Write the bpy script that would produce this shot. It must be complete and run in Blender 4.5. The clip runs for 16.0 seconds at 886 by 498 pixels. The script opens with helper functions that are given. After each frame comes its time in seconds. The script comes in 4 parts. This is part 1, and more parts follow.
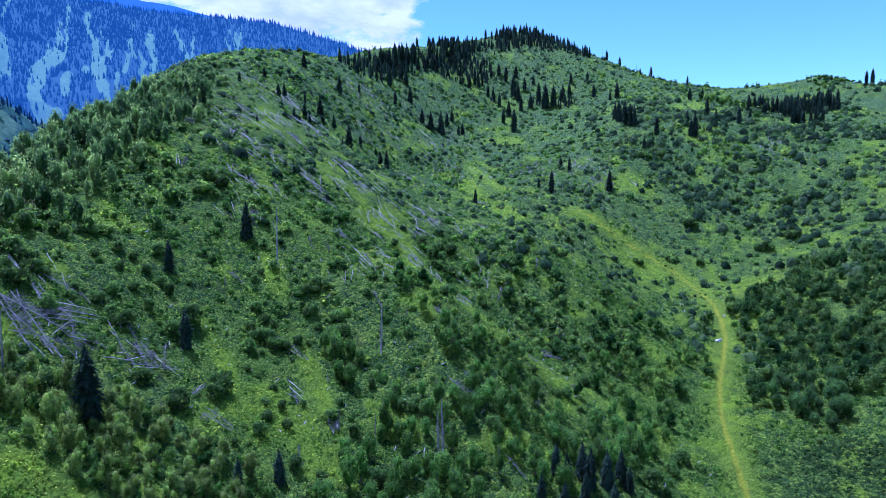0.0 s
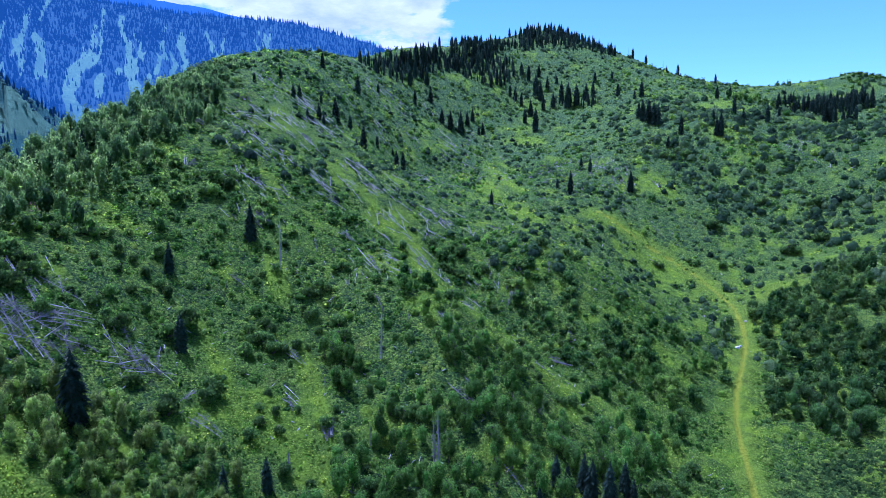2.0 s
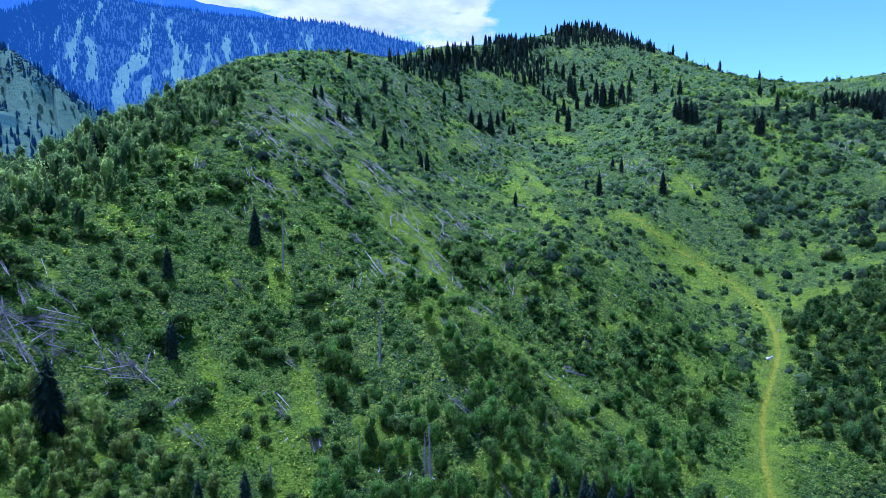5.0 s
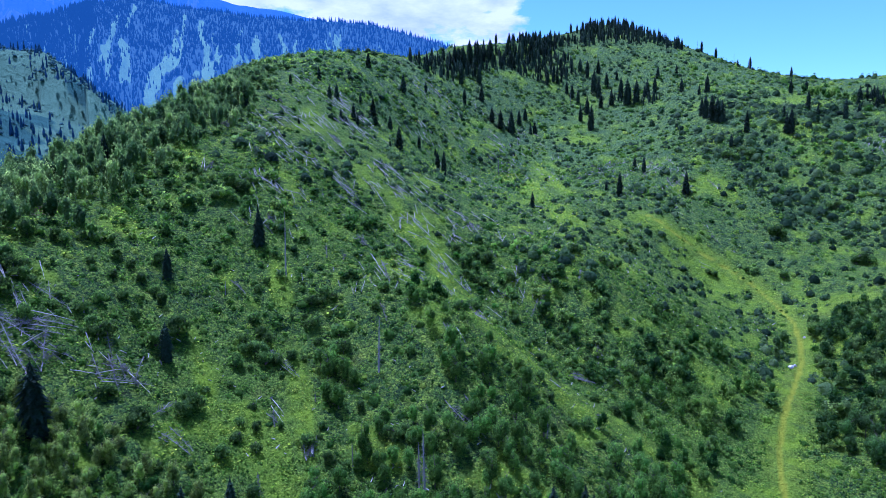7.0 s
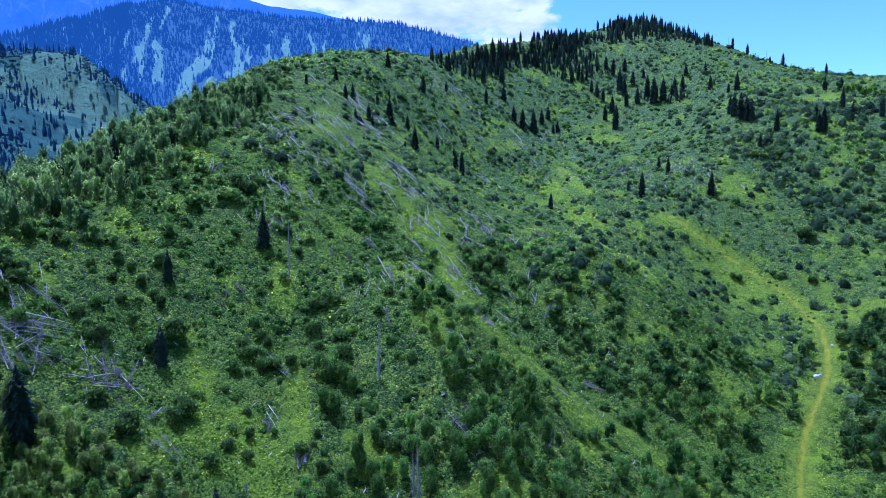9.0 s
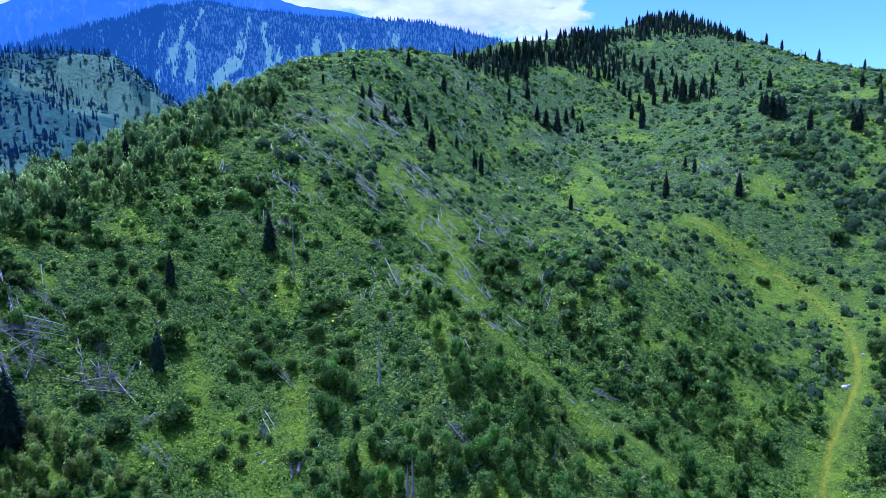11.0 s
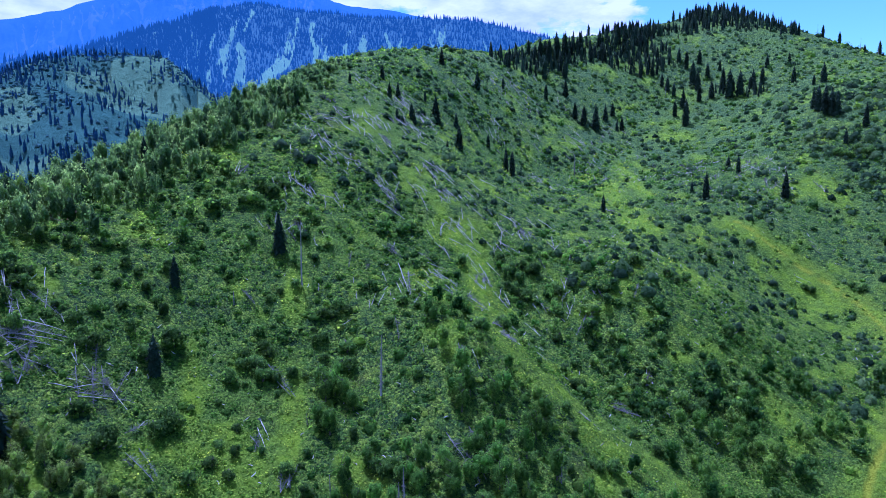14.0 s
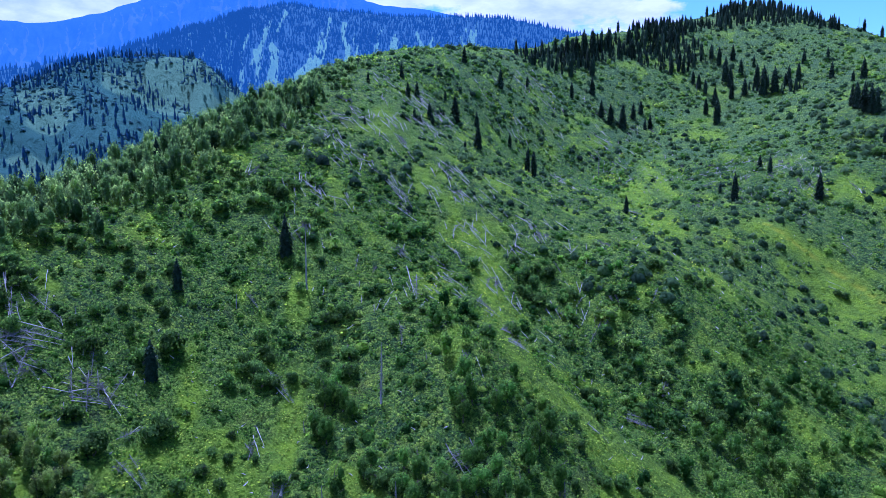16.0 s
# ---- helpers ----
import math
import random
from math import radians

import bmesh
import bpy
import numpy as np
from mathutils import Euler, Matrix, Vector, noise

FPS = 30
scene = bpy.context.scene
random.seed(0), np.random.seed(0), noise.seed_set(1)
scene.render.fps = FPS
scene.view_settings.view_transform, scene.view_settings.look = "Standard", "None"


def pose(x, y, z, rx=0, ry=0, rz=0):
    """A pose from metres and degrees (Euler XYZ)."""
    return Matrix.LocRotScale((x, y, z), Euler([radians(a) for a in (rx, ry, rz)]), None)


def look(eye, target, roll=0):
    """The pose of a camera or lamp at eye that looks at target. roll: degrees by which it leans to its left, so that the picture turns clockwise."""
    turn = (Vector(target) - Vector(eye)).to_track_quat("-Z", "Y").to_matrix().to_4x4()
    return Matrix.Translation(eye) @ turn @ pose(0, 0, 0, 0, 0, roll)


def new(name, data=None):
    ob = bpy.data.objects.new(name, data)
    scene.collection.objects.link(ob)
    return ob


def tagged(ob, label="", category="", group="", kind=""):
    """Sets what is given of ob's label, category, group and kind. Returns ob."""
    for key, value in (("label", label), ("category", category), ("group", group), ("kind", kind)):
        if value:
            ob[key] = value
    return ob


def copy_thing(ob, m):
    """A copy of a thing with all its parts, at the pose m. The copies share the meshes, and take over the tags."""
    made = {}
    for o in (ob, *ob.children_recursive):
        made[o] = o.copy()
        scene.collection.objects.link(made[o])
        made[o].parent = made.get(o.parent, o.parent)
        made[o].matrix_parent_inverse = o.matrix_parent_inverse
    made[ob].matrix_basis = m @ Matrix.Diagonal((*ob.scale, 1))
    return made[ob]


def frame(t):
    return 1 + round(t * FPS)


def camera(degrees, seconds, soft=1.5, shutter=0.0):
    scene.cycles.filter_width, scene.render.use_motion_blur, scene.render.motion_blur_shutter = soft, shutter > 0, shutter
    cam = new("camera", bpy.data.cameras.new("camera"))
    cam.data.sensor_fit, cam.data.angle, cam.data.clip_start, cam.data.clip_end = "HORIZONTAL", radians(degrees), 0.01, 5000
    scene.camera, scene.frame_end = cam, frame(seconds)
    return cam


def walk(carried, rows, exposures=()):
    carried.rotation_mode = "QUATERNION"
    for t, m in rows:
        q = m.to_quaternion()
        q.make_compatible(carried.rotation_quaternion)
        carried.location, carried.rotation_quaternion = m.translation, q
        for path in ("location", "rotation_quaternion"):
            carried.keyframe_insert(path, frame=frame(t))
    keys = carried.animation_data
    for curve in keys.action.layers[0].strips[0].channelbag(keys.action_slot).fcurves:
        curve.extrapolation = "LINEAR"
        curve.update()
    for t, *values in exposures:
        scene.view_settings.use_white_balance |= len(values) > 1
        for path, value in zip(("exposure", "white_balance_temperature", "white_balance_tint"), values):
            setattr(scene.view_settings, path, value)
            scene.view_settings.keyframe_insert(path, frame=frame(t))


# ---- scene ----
LENS = 67.84
LEAN = 0.73
# seconds, x, y, z, degrees below level, degrees turned left
PATH = [
    (0, -23.89, -10.93, 73.21, 6.530, -9.458),
    (1, -20.63, -9.86, 73.47, 6.533, -8.193),
    (2, -17.36, -8.65, 73.72, 6.538, -6.941),
    (3, -14.10, -7.32, 73.96, 6.547, -5.695),
    (4, -10.86, -5.87, 74.19, 6.559, -4.447),
    (5, -7.68, -4.31, 74.42, 6.574, -3.193),
    (6, -4.55, -2.66, 74.65, 6.592, -1.927),
    (7, -1.50, -0.91, 74.88, 6.612, -0.647),
    (8, 1.48, 0.93, 75.12, 6.636, 0.651),
    (9, 4.38, 2.85, 75.37, 6.663, 1.969),
    (10, 7.20, 4.86, 75.63, 6.693, 3.306),
    (11, 9.94, 6.95, 75.90, 6.726, 4.664),
    (12, 12.60, 9.13, 76.18, 6.762, 6.041),
    (13, 15.21, 11.40, 76.47, 6.800, 7.434),
    (14, 17.76, 13.77, 76.77, 6.842, 8.841),
    (15, 20.28, 16.24, 77.08, 6.887, 10.259),
    (16, 22.77, 18.81, 77.39, 6.935, 11.681),
]
cam = camera(LENS, 16.0, soft=0.5)
walk(cam, [(t, pose(x, y, z, 90 - down, 0, turn) @ pose(0, 0, 0, 0, 0, -LEAN)) for t, x, y, z, down, turn in PATH],
     [(0, 0.48, 4235, 48), (16, 0.48, 4235, 48)])
# ---- sky and sun ----
SUN_TURN, SUN_HIGH = -33.0, 70.0   # degrees from +y towards +x, degrees above level
to_sun = Vector((math.sin(radians(SUN_TURN)) * math.cos(radians(SUN_HIGH)), math.cos(radians(SUN_TURN)) * math.cos(radians(SUN_HIGH)), math.sin(radians(SUN_HIGH))))
sun = new("sun", bpy.data.lights.new("sun", "SUN"))
sun.data.energy, sun.data.angle, sun.data.color = 5.0, radians(0.6), (1.0, 0.96, 0.88)
sun.matrix_world = look(to_sun * 300, (0, 0, 0))


class Nodes:
    """Short ways to add and join shader nodes."""

    def __init__(self, tree):
        self.tree = tree
        tree.nodes.clear()

    def add(self, kind, **values):
        node = self.tree.nodes.new(kind)
        for key, value in values.items():
            node.inputs[key].default_value = value
        return node

    def join(self, a, b):
        self.tree.links.new(a, b)

    def coords(self, scale=(1, 1, 1), source="Object"):
        c, m = self.add("ShaderNodeTexCoord"), self.add("ShaderNodeMapping")
        m.inputs["Scale"].default_value = scale
        self.join(c.outputs[source], m.inputs["Vector"])
        return m.outputs["Vector"]

    def noise(self, vector, scale, detail=4.0, rough=0.55):
        n = self.add("ShaderNodeTexNoise")
        n.inputs["Scale"].default_value, n.inputs["Detail"].default_value, n.inputs["Roughness"].default_value = scale, detail, rough
        self.join(vector, n.inputs["Vector"])
        return n.outputs["Fac"]

    def ramp(self, fac, *stops):
        r = self.add("ShaderNodeValToRGB")
        while len(r.color_ramp.elements) < len(stops):
            r.color_ramp.elements.new(0.5)
        for e, (at, colour) in zip(r.color_ramp.elements, stops):
            e.position, e.color = at, (*colour, 1) if len(colour) == 3 else colour
        self.join(fac, r.inputs["Fac"])
        return r.outputs["Color"]

    def mix(self, fac, a, b, blend="MIX"):
        m = self.add("ShaderNodeMix")
        m.data_type, m.blend_type = "RGBA", blend
        for value, socket in ((fac, m.inputs["Factor"]), (a, m.inputs[6]), (b, m.inputs[7])):
            if isinstance(value, (int, float)):
                socket.default_value = value
            elif isinstance(value, tuple):
                socket.default_value = (*value, 1)
            else:
                self.join(value, socket)
        return m.outputs[2]

    def maths(self, kind, a, b=0.0):
        m = self.add("ShaderNodeMath")
        m.operation = kind
        for value, socket in ((a, m.inputs[0]), (b, m.inputs[1])):
            if isinstance(value, (int, float)):
                socket.default_value = value
            else:
                self.join(value, socket)
        return m.outputs[0]


world = bpy.data.worlds.new("sky")
scene.world = world
world.use_nodes = True
n = Nodes(world.node_tree)
sky = n.add("ShaderNodeTexSky")
sky.sky_type, sky.sun_disc, sky.sun_elevation, sky.sun_rotation = "NISHITA", False, radians(SUN_HIGH), radians(SUN_TURN)
sky.altitude, sky.air_density, sky.dust_density, sky.ozone_density = 1800, 1.0, 0.2, 1.2
# fair-weather clouds that stand low over the mountains, denser towards the west
way = n.coords((1, 1, 2.6), "Generated")
parts_of_way = n.add("ShaderNodeSeparateXYZ")
n.join(way, parts_of_way.inputs[0])
west = n.maths("MULTIPLY", n.maths("SUBTRACT", parts_of_way.outputs["X"], 0.11), -1.5)
west = n.maths("MINIMUM", n.maths("MAXIMUM", west, -0.4), 0.20)
puffs = n.maths("ADD", n.maths("MULTIPLY", n.noise(way, 5.0, 8, 0.6), 1.5), n.maths("SUBTRACT", west, 0.23))
cover = n.ramp(puffs, (0.50, (0, 0, 0)), (0.60, (1, 1, 1)))
tone = n.ramp(n.noise(way, 9.0, 6, 0.6), (0.36, (4.2, 4.8, 5.6)), (0.60, (7.0, 7.1, 7.2)))
background = n.add("ShaderNodeBackground", Strength=0.102)
clear = n.mix(1.0, sky.outputs["Color"], (1.0, 1.26, 0.97), "MULTIPLY")
n.join(n.mix(cover, clear, tone), background.inputs["Color"])
n.join(background.outputs[0], n.add("ShaderNodeOutputWorld").inputs["Surface"])
# ---- materials ----


def material(name):
    m = bpy.data.materials.new(name)
    m.use_nodes = True
    n = Nodes(m.node_tree)
    s = n.add("ShaderNodeBsdfPrincipled")
    n.join(s.outputs[0], n.add("ShaderNodeOutputMaterial").inputs["Surface"])
    return m, n, s


def bump(n, s, fac, strength, distance):
    b = n.add("ShaderNodeBump", Strength=strength, Distance=distance)
    n.join(fac, b.inputs["Height"])
    n.join(b.outputs[0], s.inputs["Normal"])


def leafy(name, dark, mid, light, rough=0.7, per_piece=True, glow=0.52):
    """Foliage: colour by plant and by leaf, with some light let through."""
    m, n, s = material(name)
    info, geo = n.add("ShaderNodeObjectInfo"), n.add("ShaderNodeNewGeometry")
    leaf = n.ramp(geo.outputs["Random Per Island"], (0.0, dark), (0.45, mid), (1.0, light))
    cell = n.add("ShaderNodeTexVoronoi", Scale=3.6)
    n.join(geo.outputs["Position"], cell.inputs["Vector"])
    spray = n.add("ShaderNodeSeparateColor")
    n.join(cell.outputs["Color"], spray.inputs[0])
    leaf = n.mix(1.0, leaf, n.ramp(spray.outputs[0], (0.0, (0.66, 0.68, 0.66)), (0.5, (1.0, 1.0, 0.95)), (1.0, (1.32, 1.30, 1.15))), "MULTIPLY")
    bump(n, s, n.maths("ADD", n.maths("MULTIPLY", cell.outputs["Distance"], -1.0), n.noise(geo.outputs["Position"], 9.0, 3, 0.7)), 1.0, 0.30)
    patch = n.noise(n.coords(), 0.06, 3)
    tint = n.mix(n.maths("MULTIPLY", patch, 0.6), leaf, n.mix(0.5, leaf, (0.10, 0.13, 0.02)))
    if per_piece:
        shift = n.add("ShaderNodeHueSaturation")
        v = n.add("ShaderNodeMapRange")
        v.inputs["To Min"].default_value, v.inputs["To Max"].default_value = 0.7, 1.3
        n.join(info.outputs["Random"], v.inputs["Value"])
        n.join(v.outputs[0], shift.inputs["Value"])
        n.join(tint, shift.inputs["Color"])
        tint = shift.outputs["Color"]
    plant_tone = n.add("ShaderNodeAttribute")
    plant_tone.attribute_name = "tone"
    own = n.add("ShaderNodeHueSaturation")
    n.join(n.maths("ADD", plant_tone.outputs["Fac"], 1.0), own.inputs["Value"])
    n.join(n.maths("ADD", n.maths("MULTIPLY", plant_tone.outputs["Fac"], -0.06), 0.5), own.inputs["Hue"])
    n.join(tint, own.inputs["Color"])
    tint = own.outputs["Color"]
    n.join(tint, s.inputs["Base Color"])
    s.inputs["Roughness"].default_value = rough
    s.inputs["Specular IOR Level"].default_value = 0.06
    if glow:
        t = n.add("ShaderNodeBsdfTranslucent")
        n.join(n.mix(1.0, tint, (2.0, 2.1, 0.9), "MULTIPLY"), t.inputs["Color"])
        both = n.add("ShaderNodeMixShader", Fac=glow)
        n.join(s.outputs[0], both.inputs[1])
        n.join(t.outputs[0], both.inputs[2])
        n.join(both.outputs[0], n.tree.nodes["Material Output"].inputs["Surface"])
    return m


def ground_material():
    """Herbs and low scrub: two sizes of leafy clumps, each of its own green, with fresh, dry, mown and bare places."""
    m, n, s = material("meadow")
    c = n.coords()
    warp = n.add("ShaderNodeTexNoise")
    warp.inputs["Scale"].default_value, warp.inputs["Detail"].default_value = 1.3, 3.0
    n.join(c, warp.inputs["Vector"])
    bent = n.add("ShaderNodeVectorMath")
    bent.operation = "MULTIPLY_ADD"
    bent.inputs[1].default_value = (0.9, 0.9, 0.9)
    n.join(warp.outputs["Color"], bent.inputs[0])
    n.join(c, bent.inputs[2])

    def clumps(scale, *stops):
        v = n.add("ShaderNodeTexVoronoi")
        v.inputs["Scale"].default_value = scale
        n.join(bent.outputs[0], v.inputs["Vector"])
        one = n.add("ShaderNodeSeparateColor")
        n.join(v.outputs["Color"], one.inputs[0])
        return n.ramp(one.outputs[0], *stops), v.outputs["Distance"]
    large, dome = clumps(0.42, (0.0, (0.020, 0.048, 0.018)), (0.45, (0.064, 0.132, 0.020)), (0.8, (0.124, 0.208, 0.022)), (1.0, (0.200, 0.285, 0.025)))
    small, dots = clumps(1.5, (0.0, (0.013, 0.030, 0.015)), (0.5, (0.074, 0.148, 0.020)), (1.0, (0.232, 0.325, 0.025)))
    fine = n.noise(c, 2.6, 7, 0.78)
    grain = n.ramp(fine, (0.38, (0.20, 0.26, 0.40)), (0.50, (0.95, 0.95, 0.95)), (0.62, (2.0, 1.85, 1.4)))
    base = n.mix(0.55, large, small)
    fresh = n.ramp(n.noise(c, 0.022, 4), (0.50, (0, 0, 0)), (0.66, (1, 1, 1)))
    base = n.mix(n.maths("MULTIPLY", fresh, 0.7), base, n.mix(n.noise(c, 1.6, 5, 0.7), (0.05, 0.12, 0.015), (0.18, 0.28, 0.02)))
    dry = n.ramp(n.noise(c, 0.06, 5, 0.6), (0.60, (0, 0, 0)), (0.72, (1, 1, 1)))
    base = n.mix(n.maths("MULTIPLY", dry, 0.4), base, n.mix(small, (0.10, 0.10, 0.02), (0.18, 0.15, 0.05)))
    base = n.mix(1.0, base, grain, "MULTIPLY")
    # upper slopes: a duller green of their own, with haze painted in as blue
    high = n.add("ShaderNodeAttribute")
    high.attribute_name = "upland_haze"
    base = n.mix(n.maths("MULTIPLY", high.outputs["Fac"], n.ramp(n.noise(c, 0.09, 6, 0.7), (0.40, (0.25, 0.25, 0.25)), (0.60, (1, 1, 1)))), base, n.mix(n.noise(c, 0.4, 6, 0.7), (0.026, 0.068, 0.038), (0.106, 0.180, 0.068)))
    lush = n.add("ShaderNodeAttribute")
    lush.attribute_name = "lush"
    base = n.mix(n.maths("MULTIPLY", lush.outputs["Fac"], n.ramp(n.noise(c, 0.30, 6, 0.7), (0.42, (0.40, 0.40, 0.40)), (0.60, (1.0, 1.0, 1.0)))), base, n.mix(fine, (0.100, 0.200, 0.006), (0.290, 0.42, 0.010)))
    trail = n.add("ShaderNodeAttribute")
    trail.attribute_name = "trail"
    base = n.mix(trail.outputs["Fac"], base, n.mix(n.noise(c, 0.8, 5), (0.17, 0.230, 0.008), (0.38, 0.40, 0.016)))
    bare = n.add("ShaderNodeAttribute")
    bare.attribute_name = "bare"
    base = n.mix(bare.outputs["Fac"], base, n.mix(n.noise(c, 2.0, 5), (0.20, 0.12, 0.075), (0.36, 0.25, 0.17)))
    n.join(base, s.inputs["Base Color"])
    s.inputs["Roughness"].default_value = 0.85
    s.inputs["Specular IOR Level"].default_value = 0.06
    up = n.maths("ADD", n.maths("MULTIPLY", dome, -0.9), n.maths("MULTIPLY", dots, -0.7))
    bump(n, s, n.maths("ADD", up, n.maths("MULTIPLY", fine, 1.2)), 1.0, 0.9)
    return m


def range_material(name, woods, meadow, haze_glow=(0, 0, 0), amount=0.0):
    """Far slopes: woods cut by pale avalanche meadows; emission, where set, stands in for kilometres of haze."""
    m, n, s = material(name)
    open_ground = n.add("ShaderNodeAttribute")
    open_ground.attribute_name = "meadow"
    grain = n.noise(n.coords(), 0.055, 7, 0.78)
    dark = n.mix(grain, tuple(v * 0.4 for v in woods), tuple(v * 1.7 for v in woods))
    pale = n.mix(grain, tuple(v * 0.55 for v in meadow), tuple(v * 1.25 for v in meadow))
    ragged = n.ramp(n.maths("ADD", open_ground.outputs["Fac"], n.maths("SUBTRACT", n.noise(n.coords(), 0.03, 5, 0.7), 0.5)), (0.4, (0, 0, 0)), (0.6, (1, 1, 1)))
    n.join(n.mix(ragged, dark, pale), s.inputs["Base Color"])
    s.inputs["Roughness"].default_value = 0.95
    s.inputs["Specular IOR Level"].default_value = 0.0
    s.inputs["Emission Color"].default_value = (*haze_glow, 1)
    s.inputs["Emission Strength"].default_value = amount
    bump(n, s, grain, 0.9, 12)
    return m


def wood_material(name, pale, dark, stretch=(6, 6, 0.8), by_piece=False):
    m, n, s = material(name)
    c = n.coords(stretch)
    info = n.add("ShaderNodeObjectInfo")
    grain = n.noise(c, 1.5, 6, 0.7)
    base = n.ramp(grain, (0.25, dark), (0.6, pale))
    shift = n.add("ShaderNodeHueSaturation")
    v = n.add("ShaderNodeMapRange")
    v.inputs["To Min"].default_value, v.inputs["To Max"].default_value = 0.7, 1.2
    n.join(n.add("ShaderNodeNewGeometry").outputs["Random Per Island"] if by_piece else info.outputs["Random"], v.inputs["Value"])
    n.join(v.outputs[0], shift.inputs["Value"])
    n.join(base, shift.inputs["Color"])
    n.join(shift.outputs[0], s.inputs["Base Color"])
    s.inputs["Roughness"].default_value = 0.8
    bump(n, s, grain, 0.6, 0.05)
    return m


MEADOW = ground_material()
SPRUCE = leafy("spruce_needles", (0.007, 0.018, 0.019), (0.013, 0.034, 0.032), (0.027, 0.058, 0.044), 0.75, True, 0.08)
BUSH = leafy("shrub_leaves", (0.035, 0.078, 0.027), (0.082, 0.157, 0.040), (0.172, 0.278, 0.056))
SCRUB = leafy("scrub_leaves", (0.056, 0.124, 0.019), (0.107, 0.206, 0.026), (0.177, 0.299, 0.032), per_piece=False)
YOUNG = leafy("broadleaf_leaves", (0.056, 0.129, 0.027), (0.116, 0.232, 0.040), (0.200, 0.340, 0.054))
# crest thicket: leaf colour raised to a pale grey-green, imitating haze
CREST_LEAF = leafy("hazy_crest_leaves", (0.098, 0.165, 0.080), (0.130, 0.205, 0.092), (0.165, 0.245, 0.105), per_piece=False, glow=0.6)
HERB = leafy("herb_leaves", (0.047, 0.115, 0.014), (0.104, 0.211, 0.020), (0.186, 0.314, 0.027), per_piece=False)
WOODS = leafy("alder_leaves", (0.035, 0.083, 0.029), (0.067, 0.146, 0.040), (0.122, 0.224, 0.053))
OLIVE = leafy("willow_leaves", (0.110, 0.165, 0.050), (0.215, 0.290, 0.078), (0.350, 0.420, 0.120), glow=0.6)
BARK = wood_material("bark", (0.13, 0.10, 0.075), (0.04, 0.03, 0.024))
SILVER = wood_material("weathered_wood", (0.50, 0.47, 0.41), (0.15, 0.14, 0.125))
GREYWOOD = wood_material("grey_dead_wood", (0.28, 0.262, 0.24), (0.09, 0.083, 0.077))
STREWN = wood_material("strewn_dead_wood", (0.46, 0.43, 0.37), (0.10, 0.093, 0.08), (3, 3, 3), True)
STONE = wood_material("limestone", (0.62, 0.60, 0.56), (0.30, 0.28, 0.26), (1, 1, 1))
# shrub green for the upper slopes, bluer and paler to stand for haze
HAZY_SHRUB = leafy("hazy_shrub_leaves", (0.053, 0.108, 0.065), (0.100, 0.185, 0.088), (0.171, 0.280, 0.117))
# both ranges and their spruces glow faintly blue in place of haze
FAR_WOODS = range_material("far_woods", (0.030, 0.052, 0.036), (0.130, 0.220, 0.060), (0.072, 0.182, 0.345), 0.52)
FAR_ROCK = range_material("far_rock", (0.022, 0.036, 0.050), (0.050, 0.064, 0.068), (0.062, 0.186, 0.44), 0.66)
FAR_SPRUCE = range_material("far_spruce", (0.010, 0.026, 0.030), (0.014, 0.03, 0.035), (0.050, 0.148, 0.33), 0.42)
# neighbouring hill: distance haze is mixed into these base colours as blue
FAR_SLOPE = range_material("hazy_hillside", (0.050, 0.112, 0.090), (0.125, 0.225, 0.135))
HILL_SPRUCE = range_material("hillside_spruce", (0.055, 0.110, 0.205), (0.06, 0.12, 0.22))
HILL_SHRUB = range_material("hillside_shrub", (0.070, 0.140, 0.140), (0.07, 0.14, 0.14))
# landforms: x, y, z along ridges, faces and the creek
CREST = [(-150, 60, 47.8), (-122, 112, 67.5), (-97, 150, 68.2), (-97, 188, 79.8), (-74, 250, 104.6), (-59, 290, 117.0), (-49, 345, 132.0), (-30, 425, 148.2), (0, 490, 158.5), (24, 525, 170.5), (66, 560, 180.4), (115, 600, 191.7), (176, 650, 213.4), (210, 620, 193.5), (226, 590, 179.6), (241, 560, 163.8), (261, 480, 136.0), (269, 440, 120.5), (304, 425, 116.5), (328, 446, 129.5), (357, 457, 144.0), (392, 458, 135.5), (429, 470, 137.0)]
FACE = [(-62, 128, 47.7), (-22, 140, 35.0), (-18, 195, 56.4), (-10, 157, 45.0), (6, 150, 40.1), (26, 171, 23.8), (24, 196, 38.4), (40, 200, 42.8), (-45, 187, 68.6), (-35, 95, 21.9), (0, 115, 20.4)]
CREEK = [(30, 20, -17.4), (62, 105, -3.1), (90, 153, 2.9), (113, 205, 13.7), (112, 262, 27.9), (96, 288, 52.2)]
BOWL = [(0, 325, 77.0), (44, 425, 103.8), (115, 390, 86.7), (105, 480, 123.6), (122, 335, 70.1), (165, 396, 103.1), (210, 395, 107.9)]
EAST = [(112, 146, 5.8), (162, 215, 27.0), (186, 296, 45.5), (255, 338, 85.8), (180, 110, 20.2), (330, 300, 93.2)]
OUT = [(-190, 200, 19.9), (-190, 330, 40.1), (-140, 480, 90.0), (-60, 640, 110.0), (200, 850, 150.0), (0, -60, -25.0), (-130, -60, 19.9), (150, 0, 5.0), (380, 620, 110.0), (480, 350, 150.0), (500, 100, 140.0), (-100, 20, 28.4)]
SPOTS = np.array(CREST + FACE + CREEK + BOWL + EAST + OUT, float)


def spline_kernel(a, b):
    r = np.hypot(a[:, None, 0] - b[None, :, 0], a[:, None, 1] - b[None, :, 1]) / 100 + 1e-9
    return r * r * np.log(r)


